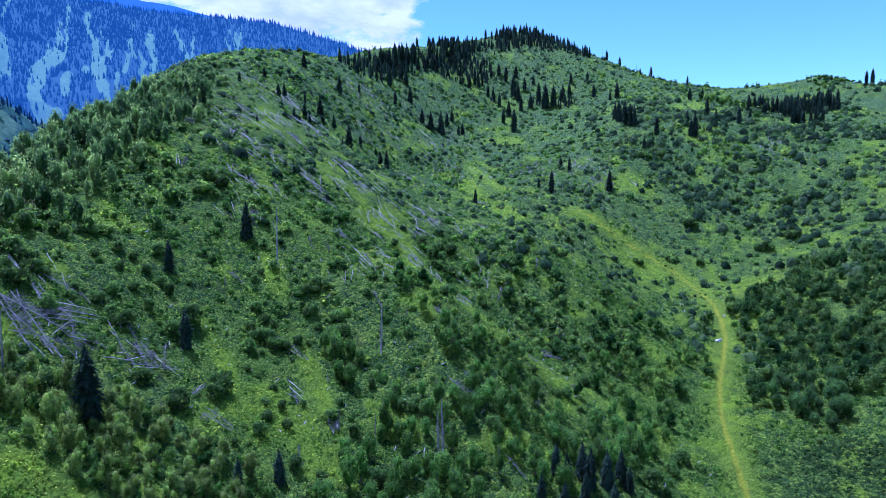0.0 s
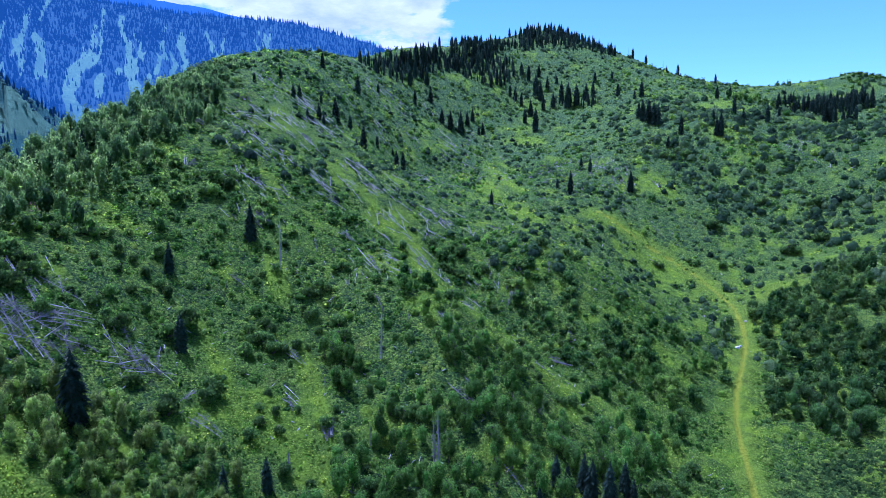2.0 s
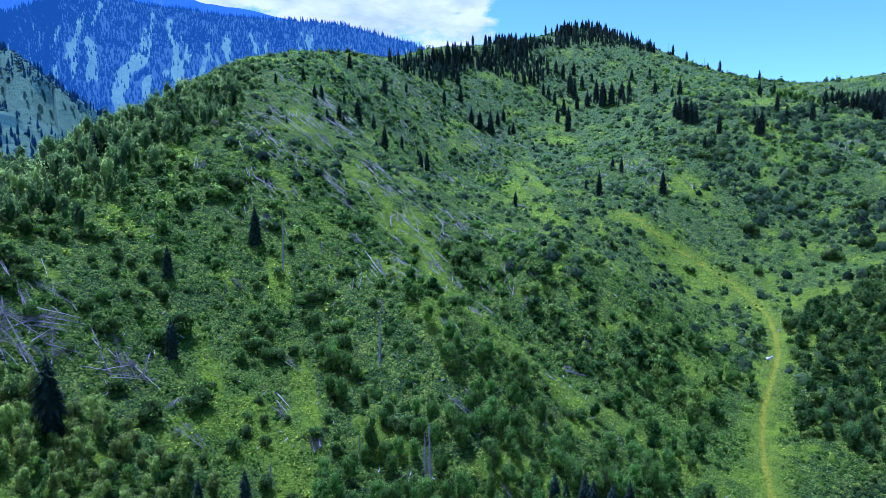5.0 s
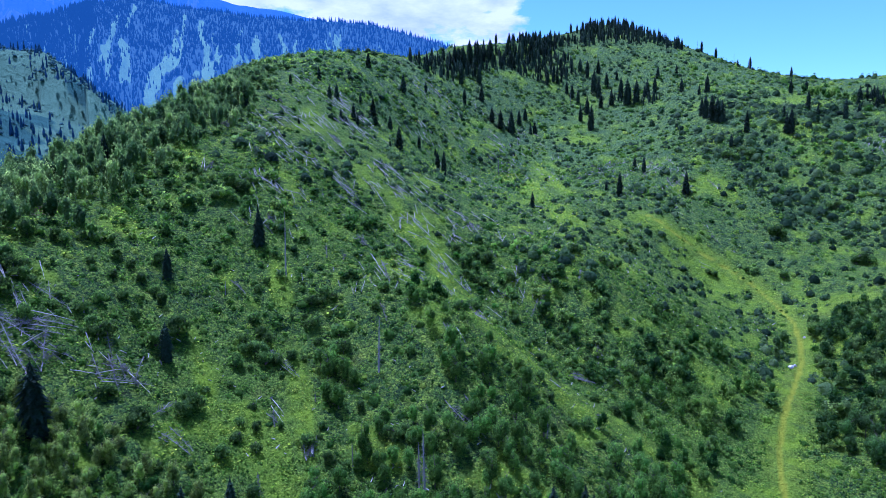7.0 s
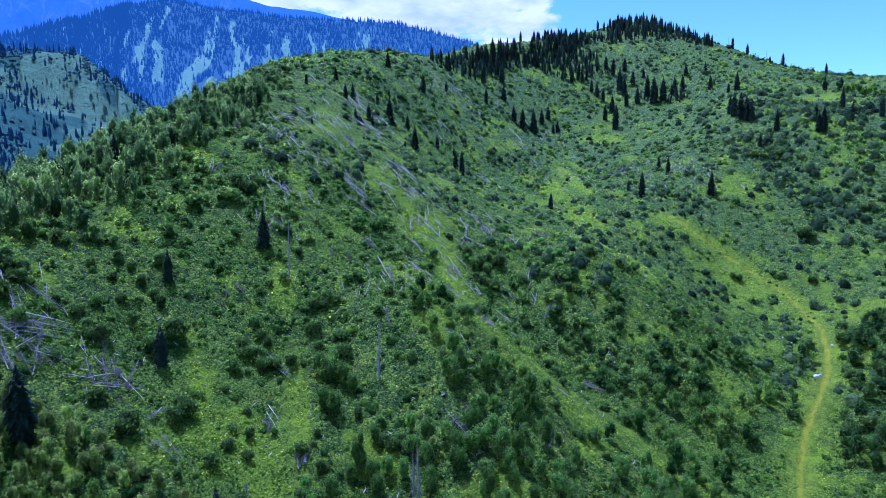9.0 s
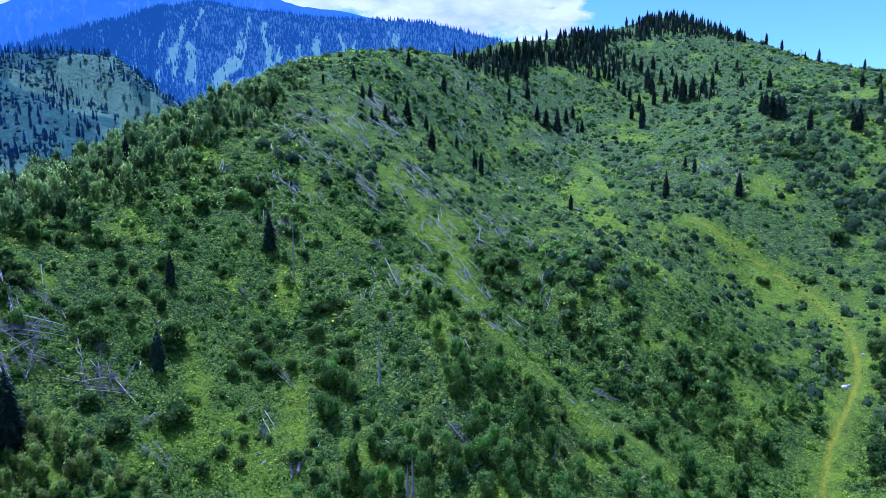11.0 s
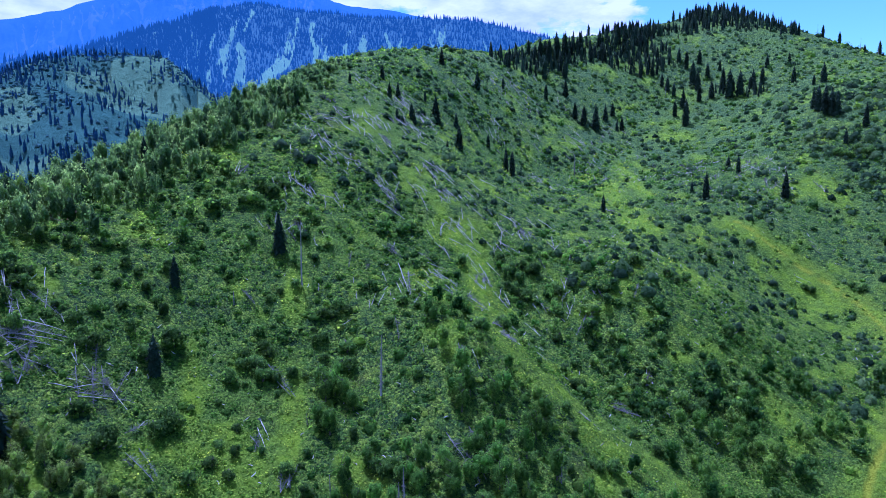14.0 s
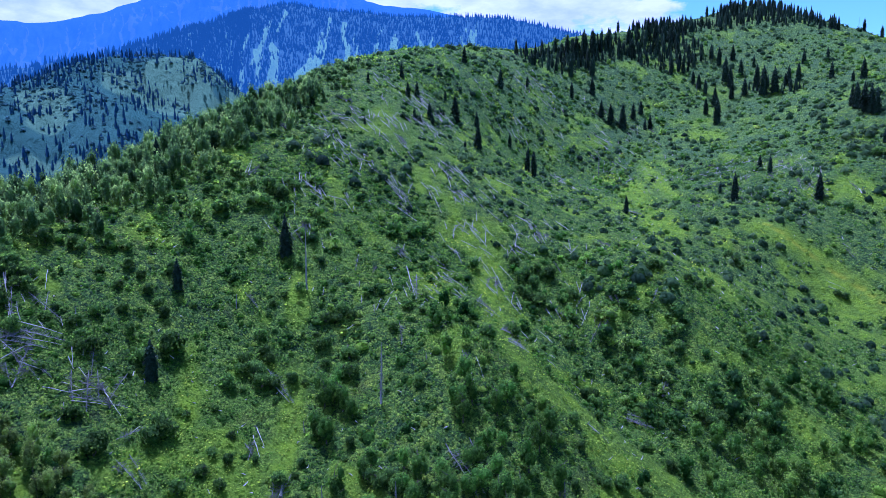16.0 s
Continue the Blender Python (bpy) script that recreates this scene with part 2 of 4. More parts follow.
def fit_spline():
    n = len(SPOTS)
    plane = np.c_[np.ones(n), SPOTS[:, :2] / 100]
    a = np.zeros((n + 3, n + 3))
    a[:n, :n], a[:n, n:], a[n:, :n] = spline_kernel(SPOTS, SPOTS), plane, plane.T
    return np.linalg.solve(a, np.r_[SPOTS[:, 2], np.zeros(3)])


SPLINE = fit_spline()


def wave(x, y, size, seed):
    """Smooth value noise, -1 to 1."""
    gx, gy = np.asarray(x, float) / size + 137.3 * seed, np.asarray(y, float) / size - 71.9 * seed
    ix, iy = np.floor(gx), np.floor(gy)
    fx, fy = gx - ix, gy - iy
    fx, fy = fx * fx * (3 - 2 * fx), fy * fy * (3 - 2 * fy)

    def spot(i, j):
        v = np.sin(i * 127.1 + j * 311.7 + seed * 74.7) * 43758.5453
        return 2 * (v - np.floor(v)) - 1
    return (spot(ix, iy) * (1 - fx) + spot(ix + 1, iy) * fx) * (1 - fy) + (spot(ix, iy + 1) * (1 - fx) + spot(ix + 1, iy + 1) * fx) * fy


def smooth(v, a, b):
    k = np.clip((v - a) / (b - a), 0, 1)
    return k * k * (3 - 2 * k)


def along(line, x, y):
    """Nearest place on a ridge line: its height there and the distance from it."""
    best, high = np.full(np.shape(x), 1e9), np.zeros(np.shape(x))
    for (x0, y0, z0), (x1, y1, z1) in zip(line, line[1:]):
        k = np.clip(((x - x0) * (x1 - x0) + (y - y0) * (y1 - y0)) / ((x1 - x0) ** 2 + (y1 - y0) ** 2), 0, 1)
        d = np.hypot(x - x0 - k * (x1 - x0), y - y0 - k * (y1 - y0))
        near = d < best
        best, high = np.where(near, d, best), np.where(near, z0 + k * (z1 - z0), high)
    return high, best


# the hill across the side valley
WEST_HILL = [(-1000, 480, 120), (-557, 600, 157), (-574, 680, 185), (-602, 800, 228), (-568, 860, 240), (-533, 900, 240), (-500, 935, 212), (-430, 1000, 150)]
WEST_SPUR = [(-574, 680, 185), (-470, 650, 158), (-385, 540, 104), (-330, 430, 50)]


def height(x, y):
    """The lie of the land, without the undergrowth."""
    x, y = np.asarray(x, float), np.asarray(y, float)
    shape, x, y = x.shape, x.ravel(), y.ravel()
    p = np.c_[x, y]
    hill = spline_kernel(p, SPOTS) @ SPLINE[:-3] + np.c_[np.ones(len(x)), p / 100] @ SPLINE[-3:]
    out = np.hypot((x - 120) / 380, (y - 290) / 400)
    z = np.where(out < 1.6, hill, 0)
    base = 25 + 8 * wave(x, y, 260, 3) + smooth(x, 200, 900) * 110
    z = z + (base - z) * smooth(out, 0.95, 1.45)
    for line, fall, gap in ((WEST_HILL, 0.50, 1.0), (WEST_SPUR, 0.42, 0.6)):
        top, d = along(line, x, y)
        ridge = top - fall * np.sqrt(d * d + 900) + fall * 30 + gap * (13 * wave(x, y, 90, 5) + 8 * wave(x, y, 40, 6) + 3 * wave(x, y, 18, 7)) * smooth(d, 0, 80)
        ridge = np.where(x < -200, ridge, -50)
        k = smooth(ridge - z, -12, 12)
        z = z + (ridge - z) * k
    near = smooth(out, 1.5, 0.8)
    z = z + near * (1.2 * wave(x, y, 34, 1) + 0.6 * wave(x, y, 15, 2))
    return z.reshape(shape)
# ---- ground ----


def mesh_of(name, verts, faces, mat=None, flat=False):
    me = bpy.data.meshes.new(name)
    me.from_pydata(np.asarray(verts).tolist() if not isinstance(verts, list) else verts, [], faces.tolist() if isinstance(faces, np.ndarray) else faces)
    for m in (mat if isinstance(mat, (list, tuple)) else [mat] if mat else []):
        me.materials.append(m)
    if not flat:
        me.polygons.foreach_set("use_smooth", np.ones(len(me.polygons), bool))
    me.update()
    return me


def grid_faces(rows, columns):
    i = np.arange((rows - 1) * (columns - 1))
    a = i // (columns - 1) * columns + i % (columns - 1)
    return np.c_[a, a + 1, a + columns + 1, a + columns]


# the mown path up the creek: x, y
PATH_LINE = [(52, 88), (67, 118), (70, 125), (75, 136), (79, 146), (85, 158), (91, 168), (101, 182), (114, 201), (122, 216), (129, 233), (131, 251), (128, 265), (121, 274), (110, 281), (101, 285), (93, 291)]
BRANCH_LINE = [(124, 222), (138, 232), (149, 238), (162, 241), (170, 241)]


def from_path(x, y):
    line = [(a, b, 0) for a, b in PATH_LINE]
    branch = [(a, b, 0) for a, b in BRANCH_LINE]
    return along(line, x, y)[1], along(branch, x, y)[1]


GULLY_LINE = [(45, 144), (37, 148), (28, 152), (20, 151), (14, 151), (9, 158), (4, 176), (1, 190), (-3, 202), (-8, 210)]
# glades of fresh grass: x, y, half width, half length, turn
GLADES = [(-66, 81, 13, 5, -3), (58, 350, 5, 34, 10), (90, 420, 14, 10, 0), (140, 330, 12, 16, 0), (48, 330, 7, 20, 0), (54, 278, 12, 22, 0), (64, 228, 9, 12, 0), (98, 286, 16, 9, -15), (115, 268, 16, 14, 0), (-39, 156, 3, 8, 15), (-46, 122, 3, 15, 25), (235, 418, 32, 18, 0), (-72, 152, 7, 5, 0), (-28, 124, 3, 17, 15), (150, 240, 16, 8, 0)]


def gully(x, y):
    return smooth(along([(a, b, 0) for a, b in GULLY_LINE], x, y)[1] + 1.0 * wave(x, y, 7, 18), 6.0, 4.0)


def lush_ground(x, y):
    v = smooth(from_path(x, y)[0] + 2 * wave(x, y, 8, 20), 8, 2.0) * 0.6 + gully(x, y) * 0.55 + 0.85 * smooth(wave(x, y, 11, 24) + 0.7 * wave(x, y, 4, 25), 0.30, 0.85)
    for cx, cy, rx, ry, turn in GLADES:
        c, s = math.cos(radians(turn)), math.sin(radians(turn))
        dx, dy = x - cx, y - cy
        v = np.maximum(v, smooth(np.hypot((dx * c + dy * s) / rx, (-dx * s + dy * c) / ry) + 0.3 * wave(x, y, 12, 19), 1.2, 0.5))
    return np.clip(v, 0, 1)


def make_ground():
    turns = np.r_[np.linspace(-180, -54, 40)[:-1], np.linspace(-54, 52, 570), np.linspace(52, 180, 40)[1:]]
    far = np.r_[np.linspace(0.5, 90, 40)[:-1], np.geomspace(90, 330, 240)[:-1], np.geomspace(330, 800, 90)[:-1], np.geomspace(800, 4900, 40)]
    t, r = np.meshgrid(np.radians(turns), far)
    x, y = r * np.sin(t), r * np.cos(t) - 20
    z = height(x, y)
    d, b = from_path(x, y)
    path = smooth(d + 0.25 * wave(x, y, 6, 14), 0.95, 0.40)
    verge = np.maximum(smooth(d + 3.0 * wave(x, y, 9, 15), 6, 1), smooth(b + 2.5 * wave(x, y, 9, 15), 7, 3)) * 0.10
    path = np.maximum(path, verge)
    clumps = 0.75 * np.abs(wave(x, y, 2.9, 11)) + 0.50 * np.abs(wave(x, y, 1.5, 12)) * smooth(r, 330, 230) + 0.30 * np.abs(wave(x, y, 0.85, 13)) * smooth(r, 220, 160) + 0.9 * np.abs(wave(x, y, 5.5, 16)) * smooth(r, 200, 330)
    rough = clumps * (0.75 + 0.35 * wave(x, y, 17, 17)) * (1 - path) * smooth(r, 760, 600) - 0.15
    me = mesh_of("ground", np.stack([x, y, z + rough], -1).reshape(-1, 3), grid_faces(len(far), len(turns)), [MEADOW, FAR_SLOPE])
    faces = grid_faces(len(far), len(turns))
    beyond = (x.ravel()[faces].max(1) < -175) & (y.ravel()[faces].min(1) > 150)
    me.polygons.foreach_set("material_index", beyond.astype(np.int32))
    layer = me.attributes.new("meadow", "FLOAT", "POINT")
    layer.data.foreach_set("value", smooth(wave(x, y, 70, 22) + 0.6 * wave(x, y, 30, 23), -0.2, 0.6).ravel().astype(np.float32))
    layer = me.attributes.new("trail", "FLOAT", "POINT")
    layer.data.foreach_set("value", path.ravel().astype(np.float32))
    layer = me.attributes.new("lush", "FLOAT", "POINT")
    layer.data.foreach_set("value", lush_ground(x, y).ravel().astype(np.float32))
    # grows with distance up the slope, as the painted haze does
    layer = me.attributes.new("upland_haze", "FLOAT", "POINT")
    layer.data.foreach_set("value", (0.55 * smooth(y, 200, 400)).ravel().astype(np.float32))
    layer = me.attributes.new("bare", "FLOAT", "POINT")
    soil = smooth(np.hypot((x + 92) / 3.5, (y - 152) / 5), 1.3, 0.7)
    layer.data.foreach_set("value", soil.ravel().astype(np.float32))
    return tagged(new("ground", me), "steep green mountain meadow with herbs and a mown path", "ground", kind="structure")


ground = make_ground()


def make_range(name, label, line, mat, front, back, fall, depth_noise, seed, chutes):
    """A far range: a crest line with a furrowed face towards the valley and a short back. chutes: how far meadows cut into the woods."""
    pts = np.array(line, float)
    s = np.r_[0, np.cumsum(np.hypot(*(pts[1:, :2] - pts[:-1, :2]).T))]
    u = np.linspace(0, s[-1], 640)
    cx, cy, cz = (np.interp(u, s, pts[:, k]) for k in range(3))
    cz = cz + 5 * wave(u, 0 * u, 90, seed) + 2 * wave(u, 0 * u, 28, seed + 1)
    v = np.r_[np.linspace(-back, 0, 8)[:-1], np.linspace(0, front, 70)]
    uu, vv = np.meshgrid(u, v)
    d = np.abs(vv)
    furrow = (34 * wave(uu, vv * 0.25, 150, seed + 2) + 15 * wave(uu, vv * 0.3, 62, seed + 3) + 6 * wave(uu, vv * 0.5, 25, seed + 4)) * smooth(d, 0, 260) * depth_noise
    z = cz[None] - fall * d + furrow
    x = cx[None] * (1 - np.maximum(vv, 0) / cy[None] * 0.9)
    y = cy[None] - vv + 40 * wave(uu, vv, 200, seed + 6) * smooth(d, 30, 200)
    bend = uu + 22 * wave(uu, vv, 130, seed + 7) + 7 * wave(uu, vv, 34, seed + 8)
    pick = np.random.default_rng(seed)
    open_ground = 0.75 * smooth(wave(uu, vv, 95, seed + 9) + 0.4 * wave(uu, vv, 30, seed + 10), 0.1, 0.6) * smooth(vv, 230, 380)
    middle = 0.0
    while middle < s[-1]:
        middle += pick.uniform(14, 62)
        half, top, long, drift = 3 + 10 * pick.uniform(0, 1) ** 1.5, pick.uniform(5, 260), pick.uniform(90, 480), pick.uniform(-0.12, 0.12)
        across = np.abs(bend - middle - drift * vv) / (half * (0.55 + np.maximum(vv, 0) / 260))
        open_ground = np.maximum(open_ground, (1.05 - across) * smooth(vv, top, top + 45) * smooth(vv, top + long + 150, top + long))
    open_ground = open_ground + 0.38 * wave(uu, vv * 0.4, 14, seed + 11) + chutes
    me = mesh_of(name, np.stack([x, y, np.maximum(z, -60)], -1).reshape(-1, 3), grid_faces(len(v), len(u)), mat)
    layer = me.attributes.new("meadow", "FLOAT", "POINT")
    layer.data.foreach_set("value", smooth(open_ground, 0.3, 0.6).ravel().astype(np.float32))
    tagged(new(name, me), label, "mountain range", kind="structure")
    return np.stack([x, y, z], -1), open_ground


STREAKED = [(-1100, 700, 160), (-753, 800, 215), (-737, 850, 230), (-690, 950, 267), (-694, 1100, 317), (-740, 1400, 417), (-794, 1600, 480), (-748, 1700, 511), (-654, 1700, 496), (-456, 1700, 466), (-270, 1700, 457), (-180, 1700, 444), (-83, 1700, 426), (12, 1700, 398), (200, 1680, 330), (700, 1600, 200)]
HIGH = [(-4300, 2700, 800), (-2907, 3000, 869), (-2639, 3000, 835), (-2341, 3000, 865), (-2084, 3000, 916), (-1568, 3000, 990), (-1064, 3000, 903), (-931, 3000, 833), (-590, 3000, 771), (0, 3000, 600), (900, 2900, 400)]
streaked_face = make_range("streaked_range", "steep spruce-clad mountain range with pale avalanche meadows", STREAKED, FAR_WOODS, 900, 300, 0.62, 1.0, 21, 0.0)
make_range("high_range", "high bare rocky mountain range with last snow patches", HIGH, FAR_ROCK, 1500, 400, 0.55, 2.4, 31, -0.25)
# spruces: x, y, height
FACE_SPRUCE = [(-62, 95, 12.0), (-46, 165, 10.3), (-60, 142, 7.2), (-53, 122, 7.9), (-93, 185, 7.9), (-100, 169, 7.8), (-101, 164, 5.8), (-68, 237, 8.1), (-52, 298, 6.2), (-60, 276, 4.3), (-37, 370, 9.2), (-45, 281, 6.5), (-43, 288, 6.6), (-18, 370, 10.7), (-34, 271, 7.4), (-38, 263, 4.9), (-32, 267, 5.0), (-6, 395, 6.5), (-50, 240, 3.0), (-9, 329, 6.8), (-19, 264, 4.1), (-1, 336, 4.2), (3, 316, 12.4), (0, 318, 10.0), (-28, 293, 14.8), (-16, 277, 10.4), (-22, 313, 7.3), (-35, 307, 5.7)]
BOWL_SPRUCE = [(18, 420, 9.5), (30, 439, 11.4), (17, 447, 16.1), (30, 463, 11.9), (40, 414, 15.5), (47, 417, 18.2), (35, 418, 10.4), (54, 434, 10.0), (59, 442, 9.2), (60, 424, 7.1), (63, 426, 8.9), (86, 311, 12.3), (121, 320, 11.6), (105, 351, 7.7), (108, 345, 8.4), (41, 286, 7.3), (82, 320, 5.6), (163, 366, 7.6), (112, 519, 13.2), (116, 512, 15.2), (126, 518, 13.2), (127, 497, 13.8), (116, 490, 20.9), (118, 484, 16.5), (116, 469, 11.0), (124, 471, 14.1), (133, 480, 17.5)]
HEAD_SPRUCE = [(134, 467, 22.2), (140, 466, 20.2), (150, 474, 15.5), (157, 479, 13.6), (137, 506, 7.6), (105, 463, 14.8), (102, 438, 19.6), (98, 452, 10.6), (99, 486, 10.3), (96, 490, 9.3), (102, 479, 10.1), (97, 518, 10.9), (84, 501, 8.4), (76, 497, 7.3), (91, 500, 8.4), (14, 480, 17.8), (20, 479, 19.7), (25, 487, 22.0), (31, 494, 20.3), (42, 505, 16.7), (6, 483, 9.9), (57, 527, 14.2), (70, 536, 14.5), (76, 533, 18.8), (90, 552, 15.0), (76, 517, 16.2)]
EAST_SPRUCE = [(229, 577, 9.6), (238, 569, 8.9), (241, 534, 6.1), (250, 532, 9.8), (270, 507, 8.4), (237, 445, 9.5), (254, 457, 7.6), (224, 400, 12.0), (222, 386, 8.4), (237, 384, 11.9), (246, 386, 8.7), (197, 368, 16.7), (195, 369, 13.2), (202, 386, 7.3), (176, 376, 12.2), (169, 393, 16.2), (165, 398, 19.0), (164, 405, 17.4), (167, 395, 18.0), (164, 411, 12.0), (187, 460, 15.5), (180, 456, 7.2), (173, 470, 10.4), (182, 506, 7.8), (166, 500, 9.8), (368, 428, 10.6), (375, 430, 11.9)]
PEAK_SPRUCE = [(128, 587, 8.3), (136, 592, 9.9), (144, 602, 9.3), (151, 608, 9.4), (159, 621, 8.0), (168, 636, 7.4), (173, 636, 6.6), (177, 634, 7.4), (180, 629, 7.4), (185, 628, 7.4), (192, 631, 6.6), (193, 612, 6.5), (200, 614, 5.7), (199, 591, 4.7), (119, 571, 8.1), (112, 565, 7.2), (104, 560, 6.4), (157, 603, 9.4), (164, 600, 9.4), (171, 596, 8.6), (134, 569, 9.6), (143, 576, 9.7)]
FOOT_SPRUCE = [(19, 111, 8.0), (21, 110, 7.7), (25, 112, 9.3), (26, 110, 9.8), (30, 111, 9.3), (34, 113, 9.0), (35, 111, 6.8), (14, 105, 6.1), (-34, 97, 6.7), (-40, 93, 5.8), (23, 105, 8.8), (29, 105, 7.6), (18, 103, 7.3)]
# dead standing trunks: x, y, height
SNAGS = [(-38, 158, 15.8), (-14, 136, 12.5), (-4, 111, 11.4), (-5, 111, 8.7), (-31, 102, 4.3), (-74, 96, 10.9), (-17, 113, 5.0), (-68, 122, 3.7), (-24, 113, 2.7), (-26, 127, 2.5), (21, 129, 6.8), (-66, 157, 5.2), (32, 347, 10.2), (242, 543, 8.6), (226, 579, 9.0), (247, 527, 9.7), (-49, 146, 3.2), (96, 477, 8.1), (-7, 145, 2.2)]
# round shrubs: x, y, width
SHRUBS_A = [(-81, 117, 6.3), (-79, 123, 5.2), (-84, 124, 9.0), (-82, 126, 4.8), (-63, 145, 3.9), (-40, 135, 6.2), (-63, 120, 3.8), (-70, 98, 5.9), (-73, 98, 4.2), (-51, 105, 3.8), (-46, 114, 4.6), (-57, 108, 3.0), (-22, 142, 3.7), (-29, 153, 3.6), (-8, 120, 5.5), (-16, 102, 6.4), (27, 169, 4.9), (38, 170, 3.5), (55, 173, 4.0), (131, 271, 5.8), (68, 201, 3.5)]
SHRUBS_B = [(8, 119, 4.0), (13, 206, 6.2), (9, 195, 5.4), (13, 194, 4.6), (5, 204, 4.3), (-20, 198, 3.8), (-56, 182, 8.2), (-54, 187, 5.2), (-84, 199, 9.0), (-82, 204, 7.1), (22, 200, 4.3), (153, 293, 9.0), (158, 355, 9.0), (167, 356, 9.0), (196, 274, 7.9), (177, 269, 9.0), (-5, 195, 3.7), (-16, 180, 2.7), (-29, 147, 2.5), (113, 268, 5.0), (60, 220, 3.9), (142, 266, 4.5), (189, 312, 7.0), (204, 321, 6.5), (211, 301, 9.0), (71, 186, 4.8)]
SHRUBS_C = [(-63, 146, 3.1), (-64, 119, 3.1), (-65, 119, 2.7), (-31, 152, 3.2), (-24, 142, 4.0), (-22, 127, 4.6), (-10, 120, 4.7), (26, 164, 5.4), (8, 169, 4.6), (9, 200, 6.5), (11, 196, 4.8), (15, 205, 4.4), (21, 201, 4.0), (44, 215, 6.4), (55, 215, 5.4), (48, 188, 3.5), (53, 171, 5.0), (68, 201, 3.8), (-22, 196, 3.7), (-12, 188, 3.5), (-68, 134, 2.5), (21, 183, 3.1), (40, 174, 3.2), (42, 153, 3.7), (4, 155, 3.7), (79, 204, 3.3), (76, 262, 6.8), (-45, 114, 4.2), (-46, 111, 3.7), (-51, 104, 4.4), (-58, 107, 3.2), (-38, 106, 3.4)]
# fallen trunks: from x, y to x, y
LOGS_A = [(-84, 123, -74, 114), (-83, 124, -73, 113), (-78, 122, -70, 121), (-80, 114, -68, 104), (-79, 110, -69, 105), (-75, 114, -67, 118), (-74, 113, -67, 117), (-75, 116, -68, 119), (-74, 112, -68, 115), (-69, 112, -64, 111), (-71, 109, -67, 106), (-61, 116, -56, 109), (-60, 117, -56, 112), (-58, 115, -52, 112), (-64, 109, -59, 111), (-60, 110, -52, 114), (-50, 108, -48, 113), (-48, 105, -42, 103), (-47, 107, -42, 104), (-38, 137, -30, 132), (-37, 135, -31, 132), (-19, 176, -13, 161), (-16, 174, -13, 162)]
LOGS_B = [(-49, 150, -45, 148), (-49, 150, -45, 148), (-15, 154, -13, 148), (0, 147, 2, 142), (1, 146, 4, 140), (3, 146, 5, 142), (-21, 102, -19, 101), (4, 131, 7, 127), (0, 129, 7, 122), (3, 127, 8, 123), (9, 113, 12, 108), (24, 205, 23, 198), (26, 199, 26, 197), (44, 203, 42, 197), (28, 189, 33, 196), (29, 193, 26, 186), (36, 147, 35, 143), (106, 351, 116, 369), (115, 388, 107, 350), (107, 333, 102, 311), (123, 333, 117, 325), (-29, 205, -24, 202), (-32, 202, -25, 202), (-40, 214, -34, 212)]
# ---- plants and dead wood: shapes ----


def quads_mesh(name, v, q, mat, smooth_on=False):
    me = bpy.data.meshes.new(name)
    me.vertices.add(len(v))
    me.vertices.foreach_set("co", np.asarray(v, np.float32).ravel())
    me.loops.add(q.size)
    me.loops.foreach_set("vertex_index", np.asarray(q, np.int32).ravel())
    me.polygons.add(len(q))
    me.polygons.foreach_set("loop_start", np.arange(0, q.size, 4, dtype=np.int32))
    me.polygons.foreach_set("use_smooth", np.full(len(q), smooth_on))
    me.materials.append(mat)
    me.update(calc_edges=True)
    return me


def merge(pieces):
    vs, qs, k = [], [], 0
    for v, q in pieces:
        vs.append(v)
        qs.append(q + k)
        k += len(v)
    return np.concatenate(vs), np.concatenate(qs)


def tube(points, radii, sides=6, twist=0.0):
    """A round bar along points, as quads with a closed tip."""
    p, r = np.asarray(points, float), np.asarray(radii, float)
    d = np.gradient(p, axis=0)
    d /= np.linalg.norm(d, axis=1)[:, None] + 1e-9
    ref = np.where(np.abs(d[:, 2:3]) < 0.9, [[0, 0, 1.0]], [[1.0, 0, 0]])
    a = np.cross(d, ref)
    a /= np.linalg.norm(a, axis=1)[:, None] + 1e-9
    b = np.cross(d, a)
    t = np.linspace(0, 2 * np.pi, sides, endpoint=False) + twist
    v = p[:, None] + (a[:, None] * np.cos(t)[None, :, None] + b[:, None] * np.sin(t)[None, :, None]) * r[:, None, None]
    n = len(p)
    i, j = np.meshgrid(np.arange(n - 1), np.arange(sides), indexing="ij")
    k = (j + 1) % sides
    q = np.stack([i * sides + j, i * sides + k, (i + 1) * sides + k, (i + 1) * sides + j], -1).reshape(-1, 4)
    caps = [[0, 1, 2, 3], [(n - 1) * sides + s for s in (3, 2, 1, 0)]]
    if sides == 6:
        caps += [[0, 3, 4, 5], [(n - 1) * sides + s for s in (5, 4, 3, 0)]]
    return v.reshape(-1, 3), np.r_[q, caps]


